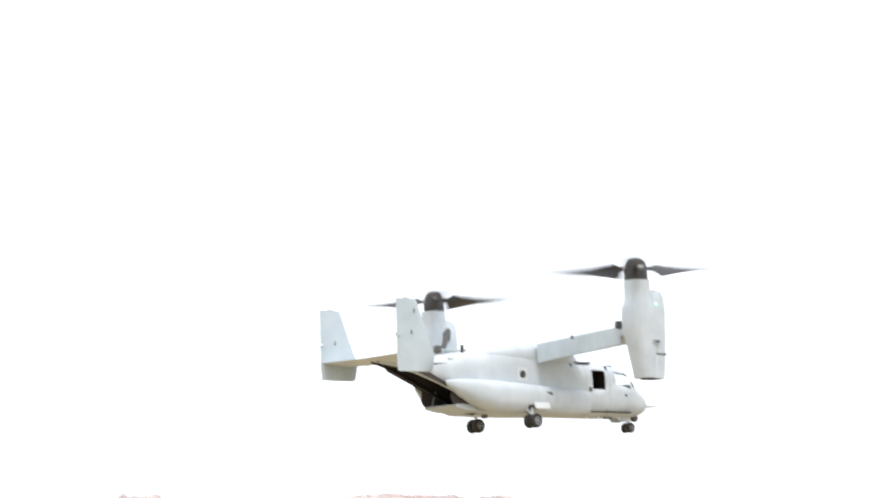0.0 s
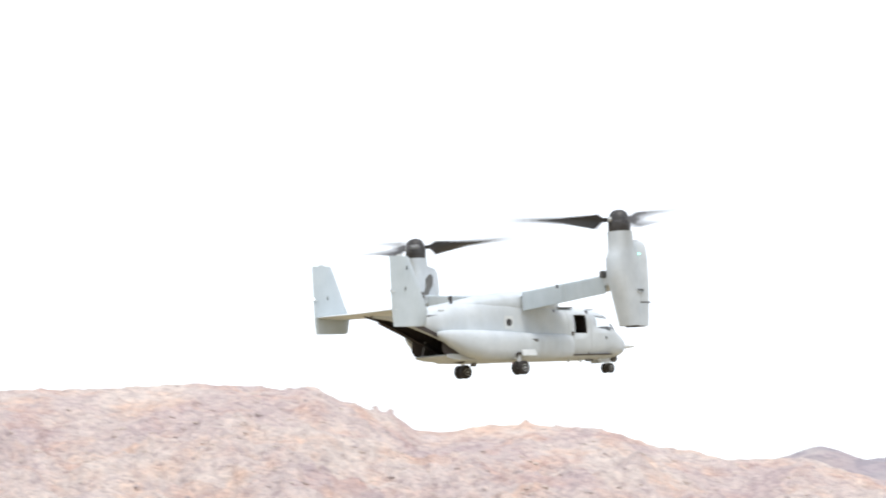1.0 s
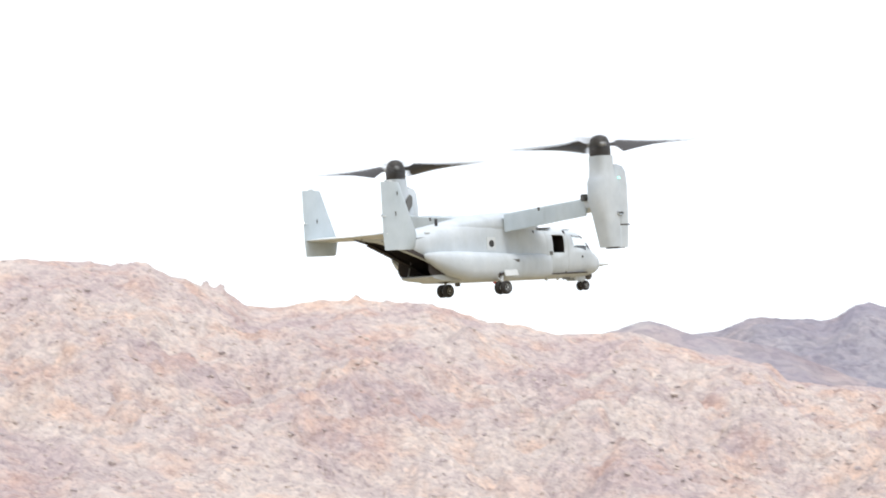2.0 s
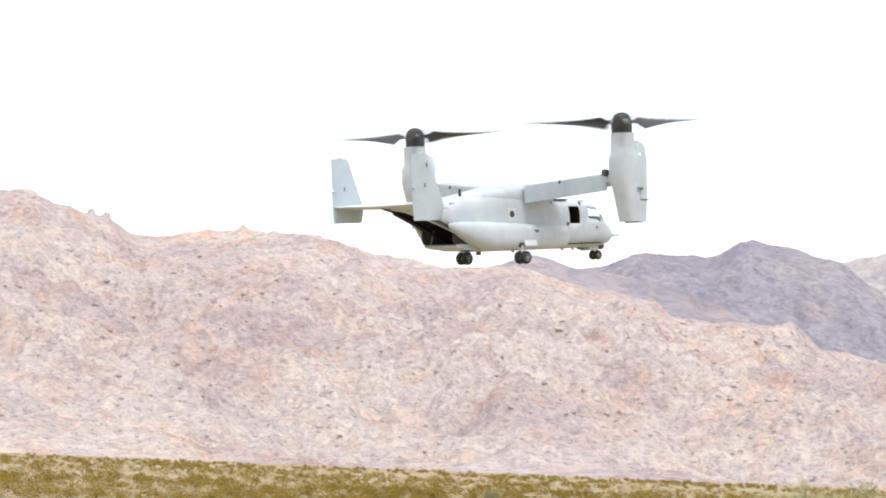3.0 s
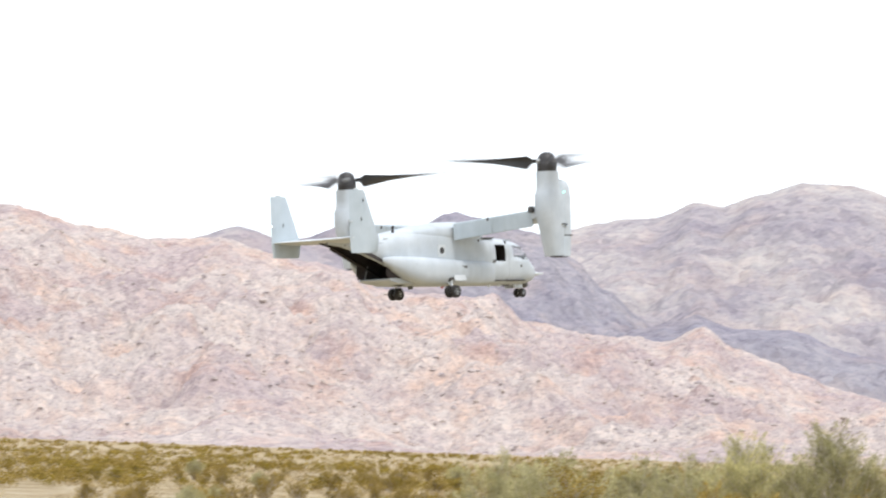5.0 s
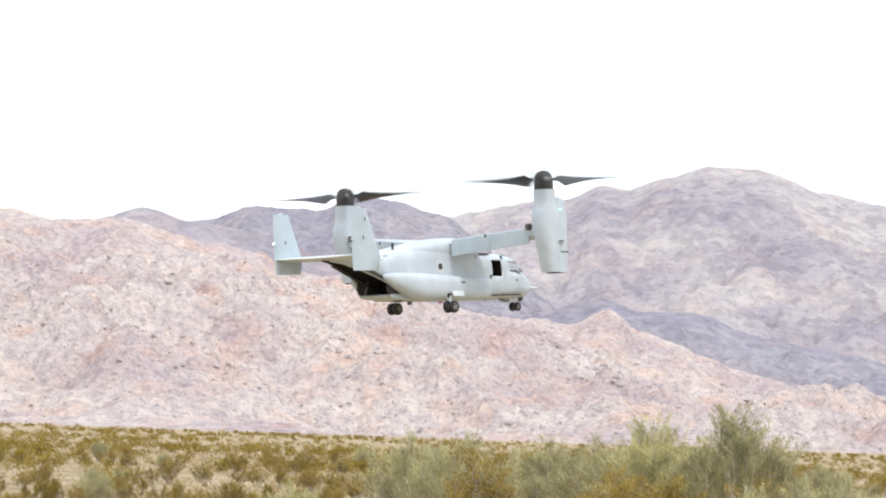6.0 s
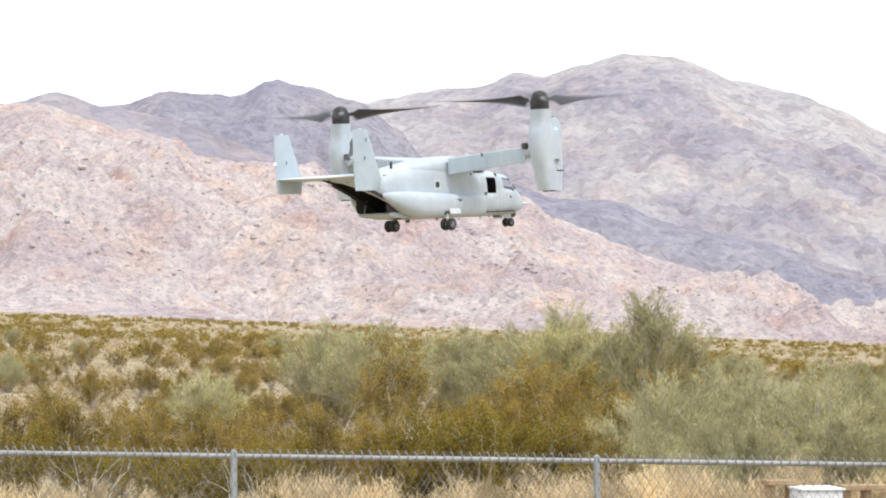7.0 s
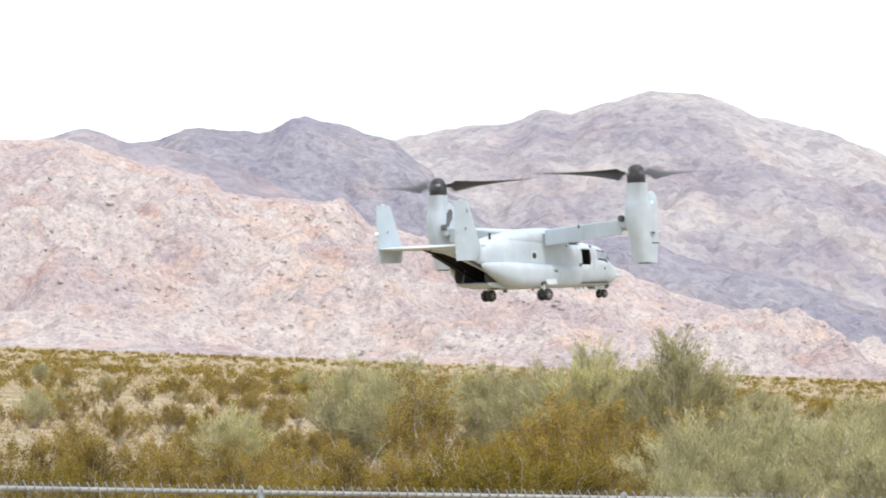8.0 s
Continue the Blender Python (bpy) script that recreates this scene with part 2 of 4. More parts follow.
def crest_at(crest, a):
    """Smooth height of a skyline given by a few summits and saddles."""
    for (a0, e0), (a1, e1) in zip(crest, crest[1:]):
        if a <= a1:
            k = min(1.0, max(0.0, (a - a0) / (a1 - a0)))
            return e0 + (e1 - e0) * (0.5 * k + 0.5 * k * k * (3 - 2 * k))
    return crest[-1][1]


# rock towers and tors on the near crest: bearing, height and half width in degrees
TORS = ((-19.5, 0.16, 0.07), (-19.15, 0.15, 0.08), (-15.96, 0.13, 0.11), (-30.0, 0.1, 0.1), (-29.2, 0.1, 0.14), (-15.2, 0.06, 0.1), (-27.4, 0.07, 0.15), (-12.0, 0.05, 0.2))


def range_height(spec, a, u):
    """Height of a mountain range at bearing a (degrees), u from its foot (0) over its crest (1) and beyond."""
    crest, r0, r1, rough, seed = spec
    r = r0 + (r1 - r0) * u
    x, y = r * math.sin(radians(a)), r * math.cos(radians(a))
    wide = (r1 - r0)
    top = EYE.z + r1 * math.tan(radians(crest_at(crest, a)))
    foot = ground_z(x, y) - 1.0
    p = Vector((x / wide * 3.2, y / wide * 3.2, seed))
    gully = noise.ridged_multi_fractal(p, 0.9, 2.1, 5, 1.0, 2.0) - 1.1
    crag = noise.fractal(p * 6.0, 0.7, 2.2, 5)
    k = min(u, 1.0)
    if seed == 3.0 and u > 0.9:
        top += r1 * sum(radians(h) * math.exp(-((a - b) / w) ** 2) for b, h, w in TORS) * smooth_step(0.93, 1.0, u)
    z = foot + (top - foot) * (0.28 * k + 0.72 * k ** 1.25 if u <= 1 else 1 - (u - 1) * 0.9)
    side = math.sin(math.pi * min(1.0, k)) ** 0.7
    return x, y, z + rough * (side * gully * 1.0 + (0.25 + 0.75 * side) * crag * 0.33 * smooth_step(0, 0.1, k))


def build_range(name, spec, a0, a1, cols, rows, mat, label):
    verts, faces = [], []
    for i in range(cols):
        a = a0 + (a1 - a0) * i / (cols - 1)
        for j in range(rows):
            verts.append(range_height(spec, a, 1.25 * j / (rows - 1)))
    for i in range(cols - 1):
        for j in range(rows - 1):
            k = i * rows + j
            faces.append((k, k + rows, k + rows + 1, k + 1))
    return tagged(new(name, raw_mesh(name, verts, faces, mat, True)), label, "mountain", kind="structure")


NEAR = ([(-40, 5.7), (-31.5, 6.45), (-30, 7.0), (-28.6, 6.88), (-26, 6.98), (-23.8, 7.14), (-21, 7.05), (-20.2, 6.75), (-19.3, 6.52), (-18.5, 6.13),
         (-16, 6.27), (-14.3, 6.13), (-12.8, 5.75), (-11.1, 5.45), (-9.5, 5.4), (-7.8, 5.0), (-6.3, 4.73), (-5.8, 4.27), (-3.1, 4.1), (-2.45, 3.5),
         (-0.5, 3.15), (1.0, 3.0), (1.9, 3.3), (2.6, 2.76), (4.2, 2.2), (5.5, 1.75), (6.9, 1.2), (8.2, 0.8), (10, 0.1), (16, -0.3)], 480, 760, 13.0, 3.0)
SHOULDER = ([(-14, 4.8), (-10.3, 5.45), (-9.06, 5.78), (-7.9, 5.42), (-6.5, 5.2), (-4, 4.3)], 900, 1250, 9.0, 11.0)
DARK_HILL = ([(-9.5, 4.9), (-7.5, 5.53), (-6.45, 5.82), (-5, 5.7), (-3.95, 6.1), (-3, 5.87), (-1.9, 5.57), (-1.1, 4.93), (-0.4, 4.25), (0.4, 3.6), (1, 3.05), (3, 1.2)], 1100, 1550, 20.0, 21.0)
LOW_HILL = ([(-1, 2.6), (0.3, 3.3), (1.2, 3.45), (1.75, 3.62), (2.6, 3.3), (3.9, 3.27), (5.5, 2.66), (7.5, 2.27), (10.3, 1.35), (14, 0.6)], 850, 1150, 12.0, 31.0)
FAR = ([(-5, 5.0), (-1.9, 5.57), (-1.1, 5.73), (0, 5.9), (0.75, 5.9), (1.7, 6.27), (2.4, 6.17), (3.2, 6.44), (4.2, 6.67), (5.0, 6.65), (5.45, 6.57), (5.9, 6.45), (6.9, 6.03),
        (8.2, 5.76), (9.3, 5.36), (10.3, 4.8), (12, 4.3), (16, 3.6)], 1700, 2600, 29.0, 41.0)


def build_mountains():
    build_range("mountain_near", NEAR, -40, 16, 1100, 150, ROCK_NEAR, "near ridge of pinkish weathered granite and rubble")
    build_range("mountain_shoulder", SHOULDER, -14, -4, 160, 60, ROCK_FAR, "pale pink rocky peak behind the near ridge")
    build_range("mountain_dark", DARK_HILL, -9.5, 3, 260, 110, ROCK_PURPLE, "dark purple-grey rocky hill behind the ridge")
    build_range("mountain_low", LOW_HILL, -1, 14, 260, 90, ROCK_PURPLE, "low dark purple-grey foothill")
    build_range("mountain_far", FAR, -5, 16, 420, 160, ROCK_FAR, "tall pale far mountain with gullies, haze and gully shade in its colour")


def build_boulders(count=19000):
    """Loose blocks over the near ridge, joined as one scree."""
    rnd = random.Random(5)
    g = (1 + 5 ** 0.5) / 2
    ico = [Vector(p).normalized() for p in ((-1, g, 0), (1, g, 0), (-1, -g, 0), (1, -g, 0), (0, -1, g), (0, 1, g), (0, -1, -g), (0, 1, -g), (g, 0, -1), (g, 0, 1), (-g, 0, -1), (-g, 0, 1))]
    tri = ((0, 11, 5), (0, 5, 1), (0, 1, 7), (0, 7, 10), (0, 10, 11), (1, 5, 9), (5, 11, 4), (11, 10, 2), (10, 7, 6), (7, 1, 8),
           (3, 9, 4), (3, 4, 2), (3, 2, 6), (3, 6, 8), (3, 8, 9), (4, 9, 5), (2, 4, 11), (6, 2, 10), (8, 6, 7), (9, 8, 1))
    verts, faces = [], []
    for _ in range(count):
        x, y, z = range_height(NEAR, rnd.uniform(-34, 12), rnd.uniform(0.01, 1.0))
        s = 0.22 + 0.85 * rnd.random() ** 4
        z -= s * 0.5
        m = Euler((rnd.uniform(0, 6), rnd.uniform(0, 6), rnd.uniform(0, 6))).to_matrix()
        k = len(verts)
        sq = Vector((s * rnd.uniform(0.7, 1.5), s * rnd.uniform(0.7, 1.5), s * rnd.uniform(0.5, 1.0)))
        for v in ico:
            w = m @ (v * rnd.uniform(0.75, 1.15))
            verts.append((x + w.x * sq.x, y + w.y * sq.y, z + w.z * sq.z))
        faces += [(a + k, b + k, c + k) for a, b, c in tri]
    tagged(new("scree_boulders", raw_mesh("scree_boulders", verts, faces, BLOCK)), "scattered pinkish granite boulders on the ridge", "boulders", kind="stuff")


# ---- the tiltrotor ----
# Its own space: x forward, y to its left, z up from the ground it would stand on; the nose is at x = 6.7.
HUB_X, HUB_Y, HUB_Z = -0.13, 7.07, 6.72


def fuselage_ring(x, w, zb, zt, power, sill):
    """A section, open at the bottom where sill (radians) is above zero."""
    n = 72
    zc, h = (zb + zt) / 2, (zt - zb) / 2
    return [(x + 7, w * py, zc + h * pz) for py, pz in oval(n, power, sill, 2 * math.pi - sill) + oval(1, power, 2 * math.pi - sill, 7)]


def build_fuselage(craft):
    keys = [(-0.28, 0.10, 1.16, 1.45, 2.0, 0), (-0.34, 0.28, 1.04, 1.58, 2.1, 0), (-0.55, 0.55, 0.9, 1.74, 2.2, 0), (-0.85, 0.76, 0.8, 1.9, 2.4, 0), (-1.2, 0.93, 0.74, 2.06, 2.6, 0), (-1.5, 1.02, 0.71, 2.28, 2.7, 0), (-1.75, 1.07, 0.7, 2.58, 2.8, 0),
            (-2.05, 1.11, 0.69, 2.86, 2.9, 0), (-2.45, 1.15, 0.67, 3.0, 3.2, 0), (-3.05, 1.19, 0.65, 3.1, 3.4, 0), (-3.75, 1.22, 0.65, 3.17, 3.6, 0), (-4.53, 1.22, 0.65, 3.2, 3.6, 0),
            (-5.5, 1.22, 0.65, 3.22, 3.6, 0), (-6.4, 1.22, 0.65, 3.55, 3.6, 0), (-8.6, 1.22, 0.65, 3.85, 3.6, 0), (-10.8, 1.22, 0.66, 3.58, 3.3, 0), (-10.9, 1.22, 0.7, 3.56, 3.3, 0.55), (-12.0, 1.18, 1.2, 3.4, 2.9, 0.7),
            (-13.2, 1.05, 1.75, 3.23, 2.6, 0.75), (-14.4, 0.85, 2.25, 3.15, 2.4, 0.75), (-15.4, 0.6, 2.62, 3.12, 2.3, 0.7), (-16.2, 0.34, 2.8, 3.1, 2.2, 0.5)]
    rings = []
    for a, b in zip(keys, keys[1:]):
        n = max(1, int(abs(a[0] - b[0]) / 0.3))
        for k in range(n):
            f = k / n
            rings.append(fuselage_ring(*[p + (q - p) * f for p, q in zip(a, b)]))
    rings.append(fuselage_ring(*keys[-1]))
    bm = bmesh.new()
    loft(bm, rings, closed=False, caps=False)
    bm.verts.ensure_lookup_table()
    bm.faces.new([bm.verts[i] for i in range(len(rings[0]))])
    bmesh.ops.remove_doubles(bm, verts=bm.verts, dist=0.002)

    def taken(test):
        """Moves the faces that pass the test into a mesh of their own."""
        bm.faces.ensure_lookup_table()
        other, made = bmesh.new(), {}
        gone = [f for f in bm.faces if test(f.calc_center_median())]
        for f in gone:
            vs = []
            for v in f.verts:
                if v not in made:
                    made[v] = other.verts.new(v.co)
                vs.append(made[v])
            other.faces.new(vs)
        bmesh.ops.delete(bm, geom=gone, context="FACES")
        return other

    taken(lambda c: -4.53 < c.x - 7 < -3.75 and 1.88 < c.z < 2.78 and c.y < -1).free()
    panes = []
    for s in (-1, 1):
        panes.append(("side_window", taken(lambda c: -3.0 < c.x - 7 < -1.8 and 2.08 < c.z < 2.72 and c.y * s > 0.72)))
        panes.append(("windshield", taken(lambda c: -2.2 < c.x - 7 < -1.45 and c.z > 2.0 and 0.05 < c.y * s < 0.82)))
    panes.append(("roof_window", taken(lambda c: -3.05 < c.x - 7 < -2.6 and c.z > 2.95 and abs(c.y) < 0.6)))
    body = part("fuselage", bm, [PAINT, INSIDE], craft, "pale grey painted fuselage skin")
    sol = body.modifiers.new("skin", "SOLIDIFY")
    sol.thickness, sol.offset, sol.material_offset, sol.material_offset_rim = 0.07, -1, 1, 1
    for name, b in panes:
        if len(b.faces):
            part(name, b, GLASS, craft, "clear cockpit glass").visible_shadow = False
        else:
            b.free()

    # raised joint straps between the hull sections, darkened to paint in seam shade
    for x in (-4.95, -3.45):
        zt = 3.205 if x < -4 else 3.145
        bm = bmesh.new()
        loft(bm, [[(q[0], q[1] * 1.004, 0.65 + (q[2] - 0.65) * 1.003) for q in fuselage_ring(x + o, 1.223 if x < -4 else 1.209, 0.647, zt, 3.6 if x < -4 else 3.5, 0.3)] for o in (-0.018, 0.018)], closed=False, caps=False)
        part("joint_strap", bm, PAINT_SEAM, craft, "hull joint painted slightly darker as seam shade")
    bm = bmesh.new()
    slab(bm, -3.9, 5.0, -1.1, 1.1, 0.86, 0.92)
    part("cabin_floor", bm, INSIDE, craft, "dark cabin floor")
    # two added dark plates that keep window light out of the crew door
    bm = bmesh.new()
    slab(bm, 1.2, 1.28, -1.12, 1.12, 0.92, 3.05)
    part("light_stop", bm, INSIDE, craft, "dark plate added aft of the crew door to keep it dark")
    bm = bmesh.new()
    slab(bm, 3.4, 3.46, -1.1, 1.1, 0.92, 3.0)
    part("light_stop", bm, INSIDE, craft, "dark plate added ahead of the crew door to block window light")
    for y in (-0.5, 0.5):
        bm = bmesh.new()
        slab(bm, 3.6, 3.78, y - 0.24, y + 0.24, 1.3, 2.35, 0.06)
        slab(bm, 3.7, 4.2, y - 0.24, y + 0.24, 1.2, 1.36, 0.05)
        part("pilot_seat", bm, INSIDE, craft, "dark cockpit seat")
    # the lowered ramp, with a thick rounded edge, and the upper door folded up inside
    bm = bmesh.new()
    ramp_ring = [(u, h) for u, h in ((0, 0.0), (0.1, 0.12), (0.7, 0.16), (1.45, 0.18), (1.75, 0.16), (1.86, 0.1), (1.75, 0.02), (1.3, -0.06), (0.6, -0.1), (0, -0.1))]
    loft(bm, [[(-3.8 - u, y, 0.86 + h + u * 0.03) for u, h in ramp_ring] for y in (-1.1, -1.06, 1.06, 1.1)])
    part("ramp", bm, PAINT, craft, "lowered rear loading ramp")
    bm = bmesh.new()
    slab(bm, -8.3, -5.0, -0.62, 0.62, 2.72, 2.8)
    part("upper_ramp_door", bm, INSIDE, craft, "dark upper door folded into the tail")
    # added side sheets, coloured dark for the shade in the open bay
    for y in (-1.06, 1.06):
        bm = bmesh.new()
        side = ((-15.0, 2.62), (-13.0, 1.85), (-12.75, 1.75), (-12.85, 1.35), (-12.7, 1.08), (-10.8, 0.92), (-6.0, 0.92), (-6.0, 3.0), (-13.5, 2.85))
        loft(bm, [[(px + 7, y * (0.8 if px < -14 else 0.93 if px < -12.9 else 1) + o, pz) for px, pz in side] for o in (-0.02, 0.02)])
        part("bay_wall", bm, INSIDE, craft, "side sheet coloured dark for the shade in the cargo bay")
    for y in (-1.0, 1.0):
        bm = bmesh.new()
        tube(bm, (-5.3, y, 1.0), (-5.05, y, 1.75), 0.035)
        part("ramp_strut", bm, STEEL, craft)
    # hump that fairs the wing into the back
    bm = bmesh.new()
    rings = []
    for x, w, zb, zt in ((-12.9, 0.3, 2.9, 3.24), (-12.2, 0.7, 2.8, 3.36), (-11.0, 0.95, 2.8, 3.56), (-9.5, 1.12, 2.8, 3.82), (-8.2, 1.2, 2.8, 3.98), (-7.0, 1.2, 2.8, 4.02), (-6.0, 1.12, 2.8, 3.9), (-5.2, 0.9, 2.8, 3.55), (-4.8, 0.5, 2.8, 3.3)):
        rings.append([(x + 7, w * py, (zb + zt) / 2 + (zt - zb) / 2 * pz) for py, pz in oval(36, 2.8)])
    loft(bm, rings)
    part("wing_fairing", bm, PAINT, craft, "grey hump fairing under the wing centre")
    # sponsons
    for s in (-1, 1):
        bm = bmesh.new()
        rings = []
        for x, yc, w, zc, h in ((-13.15, 0.95, 0.14, 2.0, 0.08), (-12.95, 1.05, 0.26, 1.93, 0.2), (-12.5, 1.2, 0.42, 1.78, 0.38), (-11.8, 1.33, 0.55, 1.58, 0.57), (-10.8, 1.4, 0.6, 1.42, 0.7), (-9.4, 1.4, 0.58, 1.36, 0.68),
                                (-8.0, 1.36, 0.52, 1.32, 0.64), (-6.5, 1.28, 0.42, 1.3, 0.6), (-5.4, 1.16, 0.3, 1.3, 0.57), (-4.75, 1.05, 0.2, 1.3, 0.5)):
            rings.append([(x + 7, s * max(1.12, yc + 0.06 + w * py), zc + h * pz) for py, pz in oval(32, 2.5)])
        loft(bm, rings)
        part("sponson", bm, PAINT, craft, "bulged grey fuel sponson along the side")


def build_wing(craft):
    shape = foil(0.24)
    bm = bmesh.new()
    rings = []
    for y, xl, xt, z in ((-6.2, -4.95, -7.25, 4.02), (-1.3, -5.45, -7.95, 3.66), (1.3, -5.45, -7.95, 3.66), (6.2, -4.95, -7.25, 4.02)):
        c = xl - xt
        rings.append([(xl - u * c + 7, y, z + h * c) for u, h in shape])
    loft(bm, rings)
    part("wing", bm, PAINT, craft, "straight grey forward-swept wing")
    for s in (-1, 1):
        for y0, y1 in ((1.42, 3.745), (3.76, 6.12)):
            bm = bmesh.new()
            rings = []
            for y in (y0, y1):
                f = (y - 1.4) / 4.6
                hx, hz = -8.0 + 0.72 * f, 3.82 + 0.39 * f
                drop = 0.84 - 0.06 * f
                rings.append([(hx + px * drop + 7, s * y, hz + pz * drop) for px, pz in ((0.12, 0.06), (0.02, 0.07), (-0.06, 0.0), (-0.08, -0.3), (-0.05, -0.98), (-0.02, -1.0), (0.1, -0.6), (0.2, -0.2), (0.2, 0.0))])
            loft(bm, rings)
            part("flaperon", bm, PAINT_FIN, craft, "drooped flaperon panel")
        bm = bmesh.new()
        slab(bm, -1.08, -0.96, s * 3.72, s * 3.78, 3.86, 4.03, 0.01)
        part("flap_bracket", bm, DARK_METAL, craft)
        bm = bmesh.new()
        slab(bm, -0.5, 0.4, s * 6.15, s * 6.62, 3.8, 4.3, 0.08)
        part("tilt_spindle", bm, PAINT, craft, "wing tip tilt spindle")
        bm = bmesh.new()
        slab(bm, -0.72, -0.42, s * 6.16, s * 6.46, 4.12, 4.45, 0.05)
        part("tilt_gear", bm, DARK_METAL, craft, "dark exposed tilt gear at the wing tip")


def upright_ring(z, xa, xf, w, y, power, n=32):
    return [((xa + xf) / 2 + 7 + (xf - xa) / 2 * pz, y + w * py, z) for py, pz in oval(n, power)]


def build_nacelle(craft, s):
    y = s * 7.1
    bm = bmesh.new()
    hull = ((6.17, -7.65, -6.63, 0.5), (5.6, -7.66, -6.6, 0.5), (5.25, -7.7, -6.5, 0.51), (5.1, -7.78, -6.4, 0.53), (4.95, -7.86, -6.3, 0.55), (4.3, -7.88, -6.2, 0.56),
            (3.95, -7.82, -6.15, 0.55), (3.4, -7.64, -6.2, 0.53), (2.6, -7.42, -6.25, 0.5), (1.9, -7.24, -6.3, 0.47))
    loft(bm, [upright_ring(z, xa, xf, w, y, 2.9) for z, xa, xf, w in hull])
    case = part("nacelle", bm, PAINT, craft, "upright engine nacelle at the wing tip")
    bm = bmesh.new()
    ye = y + s * 0.09
    cowl = ((5.74, -6.4, -6.12, 0.15), (5.66, -6.5, -5.94, 0.27), (5.4, -6.68, -5.82, 0.37), (4.8, -6.8, -5.78, 0.42), (3.4, -6.8, -5.82, 0.43),
            (2.97, -6.8, -5.86, 0.43), (2.95, -6.8, -5.9, 0.41), (2.9, -6.8, -5.9, 0.41), (2.88, -6.8, -5.87, 0.43), (1.87, -6.8, -5.96, 0.42))
    loft(bm, [upright_ring(z, xa, xf, w, ye, 2.8) for z, xa, xf, w in cowl])
    pod = part("engine_pod", bm, PAINT, craft, "engine pod on the front of the nacelle")
    # solid dark plugs stand in for the shade inside exhaust and inlet
    bm = bmesh.new()
    loft(bm, [upright_ring(z, -7.05, -6.1, 0.36, ye, 2.6, 20) for z in (1.84, 1.9)])
    part("exhaust", bm, INSIDE, pod, "dark plug for the shade in the exhaust opening")
    bm = bmesh.new()
    loft(bm, [upright_ring(z, xa, xf, w, ye, 2.4, 20) for z, xa, xf, w in ((5.72, -6.37, -6.14, 0.13), (5.77, -6.34, -6.18, 0.1))])
    part("inlet", bm, INSIDE, pod, "dark plug for the shade in the engine inlet")
    # dark slab in place of the shade in the slot
    bm = bmesh.new()
    slab(bm, 0.42, 1.08, ye - 0.43, ye + 0.43, 2.9, 2.96, 0.01)
    part("cooling_slot", bm, DARK_METAL, pod)
    bm = bmesh.new()
    lip = [(math.cos(math.pi * k / 8) * 0.24, -math.sin(math.pi * k / 8) * 0.17) for k in range(9)]
    loft(bm, [[(0.4 + dx * f, y + s * out, 3.5 + dz * f) for dx, dz in lip] for f, out in ((1.0, 0.46), (0.94, 0.58), (0.8, 0.6), (0.72, 0.5))])
    part("scoop", bm, PAINT, case, "small half-round air scoop")
    # dark slab as the shade under the scoop's lip
    bm = bmesh.new()
    slab(bm, 0.2, 0.6, y + s * 0.54 - 0.03, y + s * 0.54 + 0.03, 3.46, 3.53, 0.01)
    part("scoop_mouth", bm, DARK_METAL, case)
    # an access panel standing open over dark machinery on the inner face of the neck
    bm = bmesh.new()
    loft(bm, [[(px, y - s * o, pz) for px, pz in ((-0.25, 4.25), (-0.05, 4.7), (0.0, 5.1), (0.3, 5.35), (0.42, 5.2), (0.38, 4.8), (0.2, 4.6), (0.05, 4.3))] for o in (0.48, 0.61)])
    part("equipment_bay", bm, DARK_METAL, case, "dark exposed machinery bay")
    bm = bmesh.new()
    bmesh.ops.create_uvsphere(bm, u_segments=10, v_segments=6, radius=0.045, matrix=Matrix.Translation((0.5, y + s * 0.5, 5.12)))
    part("position_lamp", bm, GREEN_LAMP if s < 0 else RED_LENS, case, "lit green lamp" if s < 0 else "red lamp")


